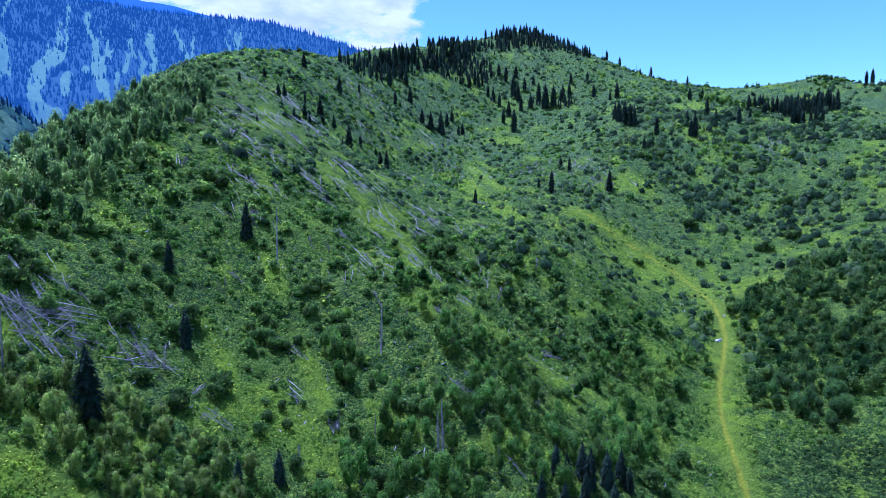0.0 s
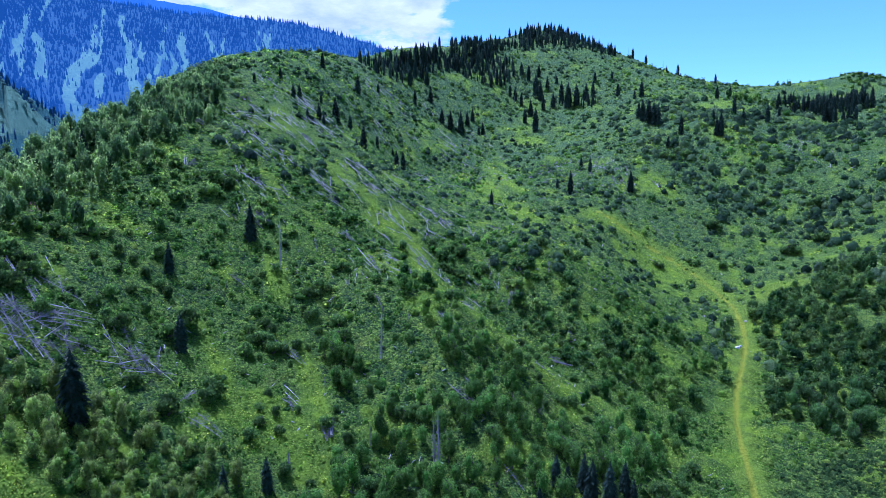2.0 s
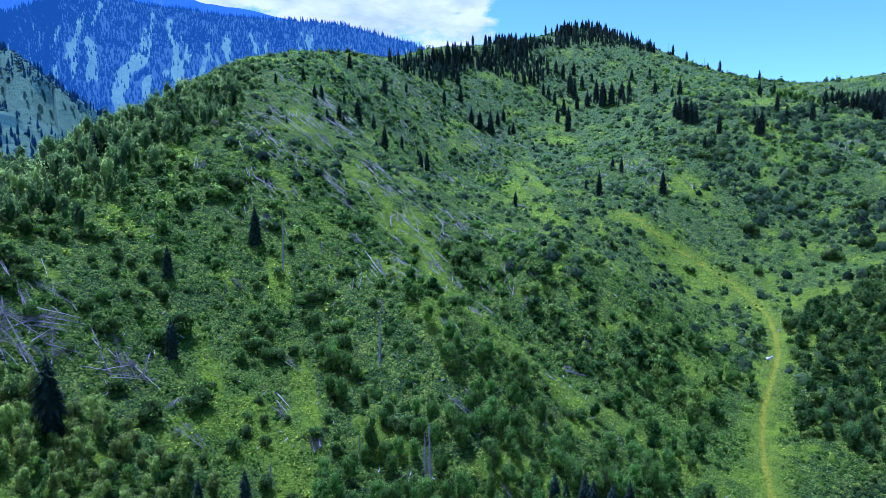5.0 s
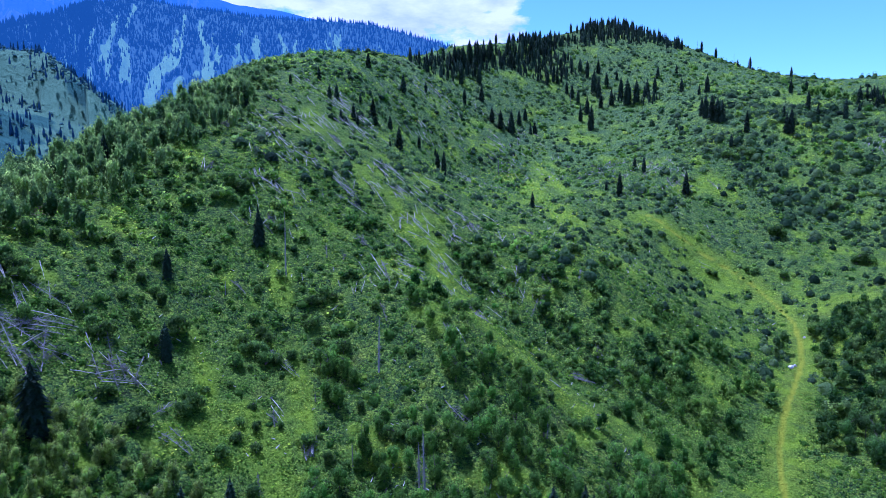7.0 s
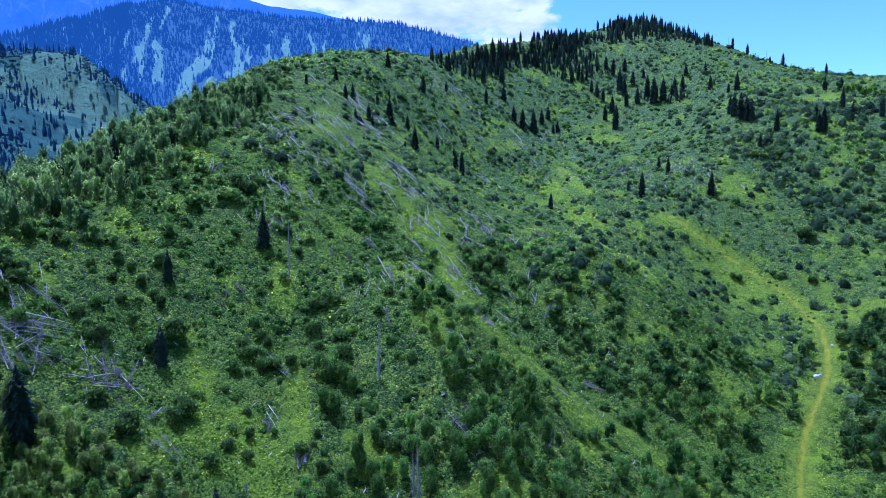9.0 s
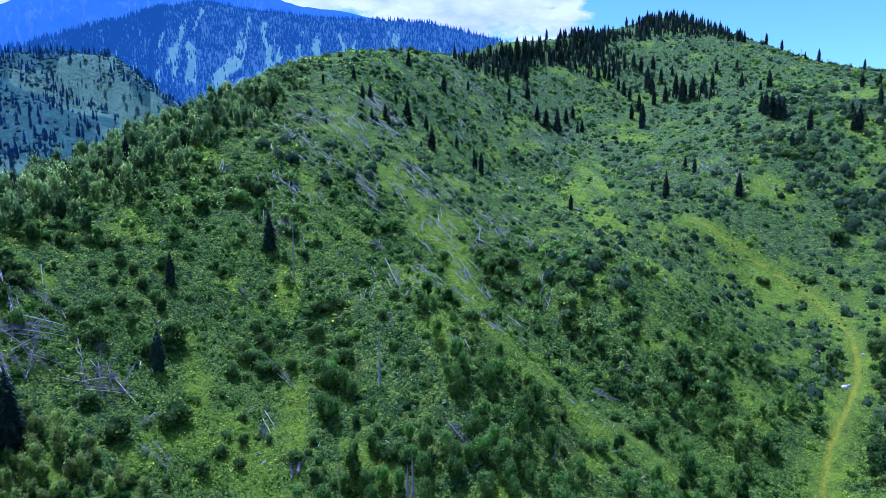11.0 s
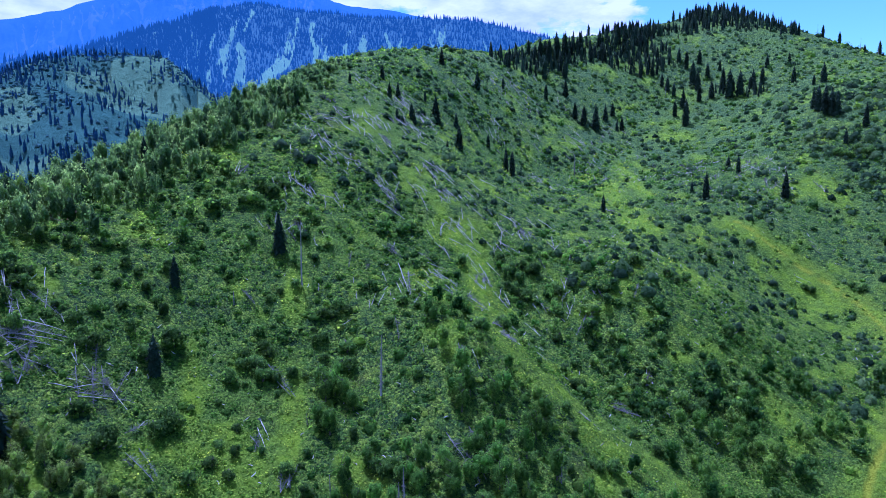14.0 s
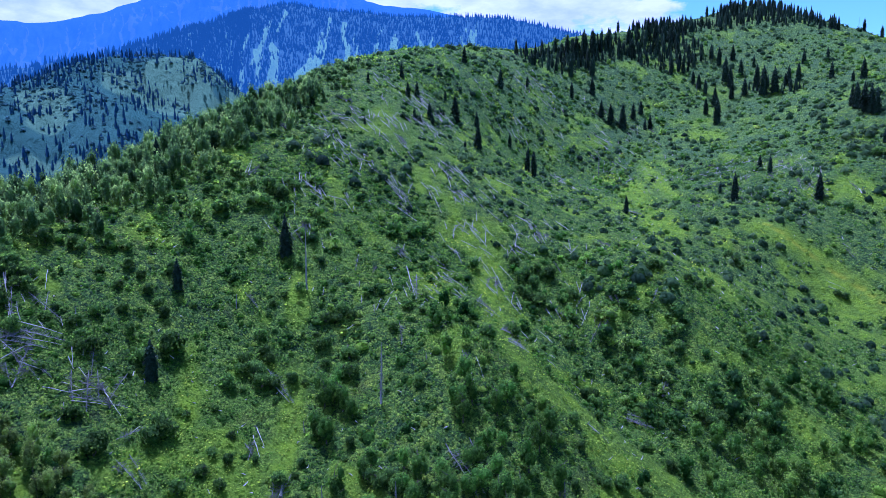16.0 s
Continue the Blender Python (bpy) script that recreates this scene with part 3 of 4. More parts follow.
def lump(rng, centre, size):
    """A rounded block of 24 faces, the dark inside of a crown."""
    g = np.array([-1, 0, 1.0])
    v, q = [], []
    for axis in range(3):
        for side in (-1, 1):
            base = len(v)
            for a in g:
                for b in g:
                    p = [a, b]
                    p.insert(axis, side)
                    v.append(p)
            for i in range(2):
                for j in range(2):
                    f = [base + i * 3 + j, base + i * 3 + j + 1, base + (i + 1) * 3 + j + 1, base + (i + 1) * 3 + j]
                    q.append(f if (side > 0) == (axis != 1) else f[::-1])
    v = np.array(v)
    v /= np.linalg.norm(v, axis=1)[:, None]
    key = np.round(v * 7).astype(int) @ np.array([1, 31, 977])
    v = v * (0.82 + 0.36 * ((np.sin(key * 12.9898 + rng.uniform(0, 9)) * 43758.5) % 1))[:, None]
    kinds, first, back = np.unique(np.round(v * 50).astype(int), axis=0, return_index=True, return_inverse=True)
    return v[first] * size + centre, back.ravel()[np.array(q)]


def lean_bush(rng, count, leaf):
    """A distant bush: a five-sided dome broken by a few leaf sprays."""
    a = np.arange(5) * 2 * math.pi / 5
    rings = [np.c_[np.cos(a + 0.4 * k) * r * rng.uniform(0.8, 1.2, 5), np.sin(a + 0.4 * k) * r * rng.uniform(0.8, 1.2, 5), np.full(5, z) * rng.uniform(0.85, 1.15, 5)] for k, (r, z) in enumerate(((0.46, 0.0), (0.43, 0.24), (0.28, 0.46), (0.07, 0.56)))]
    q = np.array([[k * 5 + j, k * 5 + (j + 1) % 5, k * 5 + 5 + (j + 1) % 5, k * 5 + 5 + j] for k in range(3) for j in range(5)])
    d = rng.normal(0, 1, (count, 3)) + [0, 0, 0.5]
    d /= np.linalg.norm(d, axis=1)[:, None]
    return merge([(np.concatenate(rings), q), leaves(rng, d * [0.46, 0.46, 0.42] + [0, 0, 0.4], d, leaf)])


def leaves(rng, at, out, size, hang=0.0):
    """One four-cornered leaf spray at each place, facing roughly outwards."""
    n = len(at)
    nrm = out + rng.normal(0, 0.55, (n, 3)) + [0, 0, 0.35 - hang]
    nrm /= np.linalg.norm(nrm, axis=1)[:, None] + 1e-9
    a = np.cross(nrm, rng.normal(0, 1, (n, 3)))
    a /= np.linalg.norm(a, axis=1)[:, None] + 1e-9
    b = np.cross(nrm, a)
    s = size * rng.uniform(0.6, 1.35, (n, 1))
    a, b = a * s, b * s * rng.uniform(0.55, 0.95, (n, 1))
    fold = nrm * s * 0.25
    v = np.stack([at - a, at - b * 0.8 - fold, at + a, at + b - fold], 1).reshape(-1, 3)
    return v, np.arange(4 * n).reshape(-1, 4)


def crown(rng, wide, tall, low, lumps, count, leaf, core=0.72):
    """A leafy crown of several lumps, from the height low up to tall."""
    pieces, spots, outs = [], [], []
    middle = (tall + low) / 2
    half = np.array([wide / 2, wide / 2, (tall - low) / 2])
    for k in range(lumps):
        way = rng.normal(0, 1, 3)
        way /= np.linalg.norm(way)
        c = way * half * rng.uniform(0.25, 0.62) + [0, 0, middle]
        size = half * rng.uniform(0.38, 0.62) * [1, 1, 1.0]
        pieces.append(lump(rng, c, size * core))
        d = rng.normal(0, 1, (count // lumps, 3)) + [0, 0, 0.25]
        d /= np.linalg.norm(d, axis=1)[:, None]
        spots.append(c + d * size * rng.uniform(0.80, 1.20, (len(d), 1)))
        outs.append(d)
    d = rng.normal(0, 1, (count // 3, 3)) + [0, 0, 0.2]
    d /= np.linalg.norm(d, axis=1)[:, None]
    spots.append(d * half * rng.uniform(0.6, 1.0, (len(d), 1)) + [0, 0, middle])
    outs.append(d)
    pieces.append(leaves(rng, np.concatenate(spots), np.concatenate(outs), leaf))
    v, q = merge(pieces)
    v[:, 2] = np.maximum(v[:, 2], -0.2)
    return v, q


def spruce_crown(rng, tall, wide, skirt=0.04, tiers=34, arms=13, taper=3.0):
    """A narrow spruce: a dark inner cone with drooping branch sprays in rising tiers."""
    z = np.linspace(skirt * tall, tall * 0.99, 7)
    pieces = [tube([(rng.normal(0, .02), rng.normal(0, .02), h) for h in z], np.maximum(wide * 0.36 * (1 - (z / tall) ** (taper * 0.6)), 0.03), 6)]
    v, q = [], []
    for t in range(tiers):
        k = t / (tiers - 1)
        h = tall * (skirt + (0.99 - skirt) * k ** 0.92)
        reach = wide / 2 * (1 - k ** taper) ** 0.9 * (0.8 + 0.2 * min(1, k * 6)) + 0.07
        for a in range(arms if k < 0.8 else arms - 3):
            turn = (a + rng.uniform(-0.35, 0.35)) * 2 * math.pi / arms + t * 1.3
            r = reach * rng.uniform(0.62, 1.18)
            drop = r * rng.uniform(0.1, 1.1)
            c, s = math.cos(turn), math.sin(turn)
            w = max(0.14, r * 0.34)
            base = len(v)
            lift = rng.normal(0, 0.022) * tall
            for rr, side, zz in ((0.05, 0, 0.18), (r * 0.6, w * 0.55, -drop * 0.45), (r, 0, -drop), (r * 0.6, -w * 0.55, -drop * 0.45)):
                v.append((c * rr - s * side, s * rr + c * side, h + zz + lift))
            q.append((base, base + 1, base + 2, base + 3))
    pieces.append((np.array(v), np.array(q)))
    return merge(pieces)


def stem(rng, tall, r0, r1, lean=0.02, steps=6, sides=6):
    z = np.linspace(-0.4, tall, steps)
    sway = np.cumsum(rng.normal(0, lean * tall / steps, (steps, 2)), 0)
    return np.c_[sway, z], np.linspace(r0, r1, steps), sides


def limbs(rng, tall, low, count, reach, r):
    pieces = []
    for k in range(count):
        h = rng.uniform(low, tall * 0.85)
        turn = rng.uniform(0, 2 * math.pi)
        l = reach * rng.uniform(0.5, 1.0)
        p = [(0, 0, h), (math.cos(turn) * l * 0.5, math.sin(turn) * l * 0.5, h + l * 0.35), (math.cos(turn) * l, math.sin(turn) * l, h + l * 0.8)]
        pieces.append(tube(p, (r, r * 0.7, r * 0.3), 4))
    return merge(pieces)


def part(name, geometry, mat, parent, label="", smooth_on=False):
    ob = new(name, quads_mesh(name, *geometry, mat, smooth_on))
    ob.parent = parent
    return tagged(ob, label)


def spruce(seed, tall, wide, taper):
    rng = np.random.default_rng(seed)
    tree = new("spruce_tree")
    part("trunk", tube(*stem(rng, tall * 0.96, tall * 0.016 + 0.04, 0.03)), BARK, tree)
    part("crown", spruce_crown(rng, tall, wide, taper=taper), SPRUCE, tree)
    return tagged(tree, "dark green narrow spruce standing on the meadow slope", "conifer", "spruces on the slopes")


def broadleaf(seed, tall, wide, leafage, look_of_it, count=520, leaf=0.125):
    rng = np.random.default_rng(seed)
    tree = new("young_tree")
    part("trunk", merge([tube(*stem(rng, tall * 0.8, tall * 0.018 + 0.03, 0.03, 0.04)), limbs(rng, tall, tall * 0.3, 6, wide * 0.4, 0.04)]), BARK, tree)
    part("crown", crown(rng, wide, tall, tall * 0.05, 10, count, leaf, 0.66), leafage, tree, smooth_on=True)
    return tagged(tree, "young broadleaf tree with a loose %s crown" % look_of_it, "tree", "young broadleaf trees")


def shrub(seed, wide, tall, count=330, leaf=0.24):
    rng = np.random.default_rng(seed)
    bush = new("shrub")
    part("stem", limbs(rng, tall * 0.7, 0.0, 7, wide * 0.35, 0.035), BARK, bush)
    part("foliage", crown(rng, wide, tall, 0.0, 9, count, leaf, 0.74), BUSH, bush, smooth_on=True)
    return tagged(bush, "dense rounded dark green shrub on the grassy slope", "shrub", "shrubs on the slope")


def snag(seed, tall, twiggy):
    rng = np.random.default_rng(seed)
    tree = new("dead_tree")
    points, radii, sides = stem(rng, tall, 0.09 + tall * 0.011, 0.05, 0.012, 8)
    part("trunk", tube(points, radii, sides), GREYWOOD, tree, smooth_on=True)
    twigs = []
    for k in range(int((110 if twiggy else 14) * max(1, tall / 8))):
        h = rng.uniform(0.15 if twiggy else 0.4, 0.96) * tall
        turn, l = rng.uniform(0, 6.28), rng.uniform(0.3, 1.1) * (0.95 if twiggy else 0.45) * (1.15 - h / tall)
        c = np.array([np.interp(h, points[:, 2], points[:, 0]), np.interp(h, points[:, 2], points[:, 1]), h])
        twigs.append(tube([c, c + [math.cos(turn) * l, math.sin(turn) * l, -0.7 * l]], (0.035, 0.012), 4))
    tagged(part("branchwork", merge(twigs), GREYWOOD, tree), kind="stuff")
    return tagged(tree, "dead standing spruce trunk with broken grey branches" if twiggy else "bare grey dead trunk standing on the slope", "dead tree", "dead standing trees")


def fallen(seed, long, kind):
    """A fallen trunk along +x from its butt; kind 0 bare, 1 with broken branches, 2 with a root plate."""
    rng = np.random.default_rng(seed)
    log = new("fallen_trunk")
    x = np.linspace(0, long, 8)
    p = np.c_[x, np.cumsum(rng.normal(0, 0.05, 8)), 0.16 * np.sin(x / long * 3.1) + rng.normal(0, 0.04, 8)]
    thick = 0.04 + long * (0.006 if kind == 1 else 0.0085)
    part("trunk", tube(p, np.linspace(thick, 0.025, 8), 6), SILVER if kind != 1 else GREYWOOD, log, smooth_on=True)
    if kind == 1:
        twigs = []
        for k in range(int(long * 11)):
            a = rng.uniform(0.12, 0.97) * long
            turn, l = rng.uniform(-0.4, math.pi + 0.4), rng.uniform(0.5, 1.9) * (1.2 - a / long)
            c = np.array([a, np.interp(a, x, p[:, 1]), np.interp(a, x, p[:, 2])])
            twigs.append(tube([c, c + [l * 0.35, math.cos(turn) * l, max(-0.1, math.sin(turn)) * l]], (0.028, 0.010), 4))
        tagged(part("branchwork", merge(twigs), GREYWOOD, log), kind="stuff")
    elif kind == 2:
        roots = []
        for k in range(11):
            turn, l = rng.uniform(0, 6.28), rng.uniform(0.5, 1.2)
            roots.append(tube([(0.1, 0, 0), (-0.1, math.cos(turn) * l * 0.6, math.sin(turn) * l * 0.6), (-0.3 * rng.uniform(0, 1), math.cos(turn) * l, math.sin(turn) * l)], (0.14, 0.09, 0.03), 4))
        tagged(part("root_plate", merge(roots), GREYWOOD, log, "broken root plate"), kind="stuff")
    label = ("bleached bare fallen trunk lying on the meadow", "grey fallen trunk with broken branches still on it", "bleached fallen trunk with its root plate")[kind]
    return tagged(log, label, "fallen trunk", "fallen trunks on the slope")
# ---- plants and dead wood: where they stand ----
rng = np.random.default_rng(7)


def on_ground(x, y, turn=None, size=1.0, sink=0.1, tall=None):
    z = float(height(np.array([x]), np.array([y]))[0])
    turn = rng.uniform(0, 360) if turn is None else turn
    return pose(x, y, z - sink, 0, 0, turn) @ Matrix.Diagonal((size, size, tall or size, 1))


def plant(kinds, spots):
    """Sets kinds, made once with a size of about 1, at spots (x, y, across, tall); the first of each is the one that was built."""
    used = set()
    for x, y, across, tall in spots:
        k = int(rng.integers(len(kinds)))
        m = on_ground(x, y, None, across, 0.12, tall)
        if k not in used:
            used.add(k)
            kinds[k].matrix_basis = m
        else:
            copy_bare(kinds[k], m)
    for k, thing in enumerate(kinds):
        if k not in used:
            thing.matrix_basis = on_ground(*spots[0][:2], 0, spots[0][2], 0.12, spots[0][3])


def copy_bare(thing, m):
    """A copy at m, whatever the size of the one copied."""
    keep = thing.matrix_basis.copy()
    thing.matrix_basis = Matrix.Identity(4)
    other = copy_thing(thing, m)
    thing.matrix_basis = keep
    return other


def scatter(count, inside, x0, x1, y0, y1, seed, gap=0.0):
    """Random places of the plan, kept with the chance that inside(x, y) gives."""
    r = np.random.default_rng(seed)
    x, y = r.uniform(x0, x1, count), r.uniform(y0, y1, count)
    keep = r.uniform(0, 1, count) < inside(x, y)
    p = np.c_[x, y][keep]
    if gap:
        taken, kept = {}, []
        for a, b in p:
            c = (int(a // gap), int(b // gap))
            if c not in taken:
                taken[c] = 1
                kept.append((a, b))
        p = np.array(kept)
    return p


def in_sight(p):
    """Leaves out the far sides of the ridges, which nothing overlooks."""
    x, y = p[:, 0], p[:, 1]
    gx, gy = (height(x + 4, y) - height(x - 4, y)) / 8, (height(x, y + 4) - height(x, y - 4)) / 8
    away = -gx * (0 - x) - gy * (0 - y) + (76 - height(x, y))
    return p[away > -0.03 * np.hypot(x, y)]


def blob(x, y, cx, cy, rx, ry, turn=0.0):
    c, s = math.cos(radians(turn)), math.sin(radians(turn))
    dx, dy = x - cx, y - cy
    return smooth(np.hypot((dx * c + dy * s) / rx, (-dx * s + dy * c) / ry), 1.15, 0.85)


def off_path(x, y):
    d, b = from_path(x, y)
    return smooth(d + 0.5 * wave(x, y, 5, 26), 2.4, 3.6) * smooth(b + 1.5 * wave(x, y, 6, 27), 3.0, 5.5)


def thicket(x, y):
    """Broadleaf woods east of the creek."""
    x, y = x + 9 * wave(x, y, 19, 43) + 4 * wave(x, y, 8, 44), y + 9 * wave(x, y, 21, 45) + 4 * wave(x, y, 9, 46)
    return smooth(wave(x, y, 13, 47) + 0.7 * wave(x, y, 6, 48), -0.55, -0.15) * off_path(x, y) * np.maximum.reduce([blob(x, y, 155, 190, 42, 46, -20), blob(x, y, 118, 160, 18, 28, -35), blob(x, y, 200, 150, 50, 60)]) * smooth(from_path(x, y)[0] + 3 * wave(x, y, 8, 42), 4, 7)


def creekside(x, y):
    """Loose young trees along the foot of the slope by the creek."""
    x, y = x + 5 * wave(x, y, 12, 58), y + 5 * wave(x, y, 12, 59)
    return smooth(along([(47, 141, 0), (60, 158, 0), (71, 172, 0), (84, 184, 0)], x, y)[1], 14, 9) * smooth(wave(x, y, 8, 60), -0.5, 0.0)


def young_wood(x, y):
    """Young trees at the foot of the face and on its rib."""
    return np.maximum.reduce([blob(x, y, -48, 84, 26, 13, -12), blob(x, y, 6, 142, 9, 24, 30), blob(x, y, 12, 118, 30, 12, 10), blob(x, y, -18, 88, 18, 14), blob(x, y, -12, 106, 15, 8), blob(x, y, -22, 131, 4, 10, 10), blob(x, y, 45, 132, 18, 9, 40), 0.8 * creekside(x, y)]) * (1 - gully(x, y)) * off_path(x, y) * (1 - smooth(x, -48, -54) * smooth(y + 0.35 * (x + 60), 86, 82))


def crest_wood(x, y):
    """Tall bushes along the western crest."""
    d = along(CREST[1:6], x, y)[1]
    return smooth(d + 6 * wave(x, y, 14, 101), 20, 12) * smooth(x + 0 * y, -62, -74) * (1 - blob(x, y, -72, 152, 12, 12))


# spruces that stand singly
spruces = [spruce(100 + k, 10.0, w, p) for k, (w, p) in enumerate(((2.7, 5.0), (3.3, 3.0), (3.5, 2.2), (3.0, 3.8)))]
plant(spruces, [(x, y, h / 10 * (1.30 if y < 130 else 1.12 if h < 12 else 0.95), h / 10 * (1.0 if h < 12.5 else 0.82)) for x, y, h in FACE_SPRUCE + BOWL_SPRUCE + HEAD_SPRUCE + EAST_SPRUCE + PEAK_SPRUCE] + [(x, y, h * 0.1, h * 0.092) for x, y, h in FOOT_SPRUCE])

# spruce woods on the head of the valley and along the eastern saddle
head = scatter(1500, lambda x, y: np.maximum(smooth(along(CREST[10:13], x, y)[1], 22, 5) * smooth(wave(x, y, 16, 95), -0.25, 0.2), smooth(along([(10, 478, 0), (45, 503, 0), (92, 552, 0)], x, y)[1], 14, 5)), -5, 200, 470, 640, 92, 3.0)[:130]
saddle = scatter(900, lambda x, y: np.maximum(smooth(along([(274, 408, 0), (300, 406, 0), (318, 408, 0)], x, y)[1], 13, 8), blob(x, y, 284, 380, 14, 6)), 255, 335, 370, 430, 93, 3.0)[:80]
# the blobs near x 62 to 96, y 518 add spruces to darken a shaded slope
crest_belt = scatter(5200, lambda x, y: np.maximum.reduce([smooth(along([(-6, 440, 0), (16, 474, 0), (45, 512, 0), (64, 522, 0), (84, 552, 0), (120, 580, 0)], x, y)[1], 15, 7), blob(x, y, 62, 516, 34, 15, 35), blob(x, y, 96, 520, 16, 12, 0), smooth(along([(118, 570, 0), (150, 592, 0), (170, 606, 0), (186, 596, 0), (197, 570, 0)], x, y)[1], 15, 8), blob(x, y, 165, 600, 30, 34, -20), blob(x, y, 78, 518, 30, 20, 30), blob(x, y, 142, 470, 16, 9, -30)]) * smooth(wave(x, y, 9, 96), -0.9, -0.4), -20, 215, 425, 640, 97, 3.0)[:700]
for wood, low, high in ((head, 5, 10), (saddle, 8, 13)):
    for x, y in wood:
        h = rng.uniform(low, high) / 10
        copy_bare(spruces[int(rng.integers(4))], on_ground(x, y, None, h * 1.05, 0.12, h))

# shrubs: the marked round ones, then the nearest of the rest
shrubs = [shrub(200 + k, 1.0, t, 400, 0.050) for k, t in enumerate((0.72, 0.85, 0.95, 0.8))]


def shrub_chance(x, y):
    rows = 0.5 + 0.5 * wave(x, y, 22, 51)
    return off_path(x, y) * (1 - gully(x, y)) * (1 - 0.75 * lush_ground(x, y)) * np.clip(0.10 + 0.95 * smooth(rows + 0.35 * wave(x, y, 8, 57), 0.25, 0.95), 0, 1) * (1 - 0.25 * blob(x, y, -45, 225, 34, 60, 10)) * (1 - young_wood(x, y)) * (1 - thicket(x, y)) * (1 - blob(x, y, 92, 122, 22, 14))


loose = scatter(1100, shrub_chance, -95, 100, 96, 190, 61, 2.4)
loose = loose[np.argsort(np.hypot(loose[:, 0], loose[:, 1]))]
spots = []
for x, y, w in SHRUBS_A + SHRUBS_B + SHRUBS_C:
    if w < 4.7:
        spots.append((x, y, w, w * rng.uniform(1.0, 1.25)))
    else:
        for k in range(3):
            v = w * rng.uniform(0.48, 0.62)
            spots.append((x + (k - 1) * w * 0.27, y + rng.normal(0, w * 0.13), v, v * rng.uniform(1.05, 1.4)))
for x, y in loose[:180]:
    w = float(np.exp(rng.normal(0.80, 0.36)))
    spots.append((x, y, w, w * rng.uniform(0.95, 1.35)))
plant(shrubs, spots)

# young broadleaf trees
trees = [broadleaf(300 + k, t, w, YOUNG, "fresh green") for k, (t, w) in enumerate(((5.0, 3.0), (4.4, 3.2), (5.6, 2.8), (4.0, 2.6)))]
spots = [(x, y, s, s * rng.uniform(0.85, 1.2)) for (x, y), s in zip(scatter(2000, young_wood, -80, 96, 60, 200, 62, 2.6), np.random.default_rng(5).uniform(0.75, 1.4, 900))]
woods = scatter(8000, thicket, 80, 222, 104, 262, 63, 3.7)
woods = woods[np.argsort(np.hypot(woods[:, 0] - 110, woods[:, 1] - 150))]
olive = [broadleaf(320 + k, t, w, OLIVE, "pale olive-green") for k, (t, w) in enumerate(((5.4, 3.4), (4.6, 3.2), (5.8, 3.0)))]
foot = scatter(620, lambda x, y: blob(x, y, -55, 91, 23, 9, -8) * (1 - smooth(x, -48, -54) * smooth(y + 0.35 * (x + 60), 86, 82)), -82, -28, 78, 106, 83, 2.1)
plant(olive, [(x, y, v, v * rng.uniform(0.9, 1.25)) for (x, y), v in zip(foot[:95], np.random.default_rng(8).uniform(0.5, 0.95, 95))])
spots = sorted((s for s in spots if s[0] >= -28 or s[1] >= 104), key=lambda s: math.hypot(s[0], s[1]))
lesser = np.array([s[:3] for s in spots[170:] if from_path(np.array([s[0]]), np.array([s[1]]))[0][0] > 3.5] + [(x, y, 0.75) for x, y in foot[95:]])
spots = spots[:170]
plant([broadleaf(330 + k, 5.0, w, WOODS, "dark green") for k, w in enumerate((3.6, 3.2, 4.0))], [(x, y, s, s * rng.uniform(0.9, 1.3)) for (x, y), s in zip(woods[:30], np.random.default_rng(6).uniform(0.8, 1.4, 30))])
plant(trees, spots)

# dead trees
for k, (x, y, h) in enumerate(SNAGS):
    snag(400 + k, h, k in (1, 2, 3, 4, 10, 12)).matrix_basis = on_ground(x, y, None, 1.0, 0.0) @ pose(0, 0, 0, rng.normal(0, 1.2), rng.normal(0, 1.2))

# fallen trunks
logs = {kind: [fallen(500 + 10 * kind + k, 10.0, kind) for k in range(3)] for kind in range(3)}
placed = {}


def lay(x0, y0, x1, y1, kind, raise_by=0.75):
    z0, z1 = height(np.array([x0, x1]), np.array([y0, y1]))
    a, b = Vector((x0, y0, z0 + raise_by)), Vector((x1, y1, z1 + raise_by + 0.2))
    d = b - a
    m = Matrix.Translation(a) @ d.to_track_quat("X", "Z").to_matrix().to_4x4() @ pose(0, 0, 0, rng.uniform(-40, 40))
    k = int(rng.integers(3))
    size = d.length / 10
    m = m @ Matrix.Diagonal((size, min(max(size, 0.7), 1.0), min(max(size, 0.7), 1.0), 1))
    if (kind, k) in placed:
        copy_bare(logs[kind][k], m)
    else:
        placed[kind, k] = 1
        logs[kind][k].matrix_basis = m


MORE = []
for k, (x0, y0, x1, y1) in enumerate(LOGS_A[:18] + LOGS_A[3:16]):
    x0, y0, share, swing = x0 + rng.normal(0, 2.6), y0 + rng.normal(0, 2.6), rng.uniform(0.35, 0.9), rng.normal(0, 0.3)
    dx, dy = (x1 - x0) * share, (y1 - y0) * share
    MORE.append((x0, y0, x0 + dx - dy * swing, y0 + dy + dx * swing))
for k, (x0, y0, x1, y1) in enumerate(LOGS_A + LOGS_B + MORE):
    if math.hypot(x1 - x0, y1 - y0) < 19:
        lay(x0, y0, x1, y1, (0, 1, 1, 1, 1, 1, 2)[k % 7])


def windthrow(x, y):
    """Where the storm felled the wood: the upper spur, then thinner over the face."""
    return np.clip(blob(x, y, -45, 225, 30, 55, 10) * 0.95 + blob(x, y, -20, 200, 42, 45) * 0.45 + blob(x, y, 100, 340, 30, 30) * 0.35 + blob(x, y, 30, 190, 60, 50) * 0.18 + 0.05, 0, 1) * (1 - smooth(x, 50, 70) * smooth(y, 230, 200))


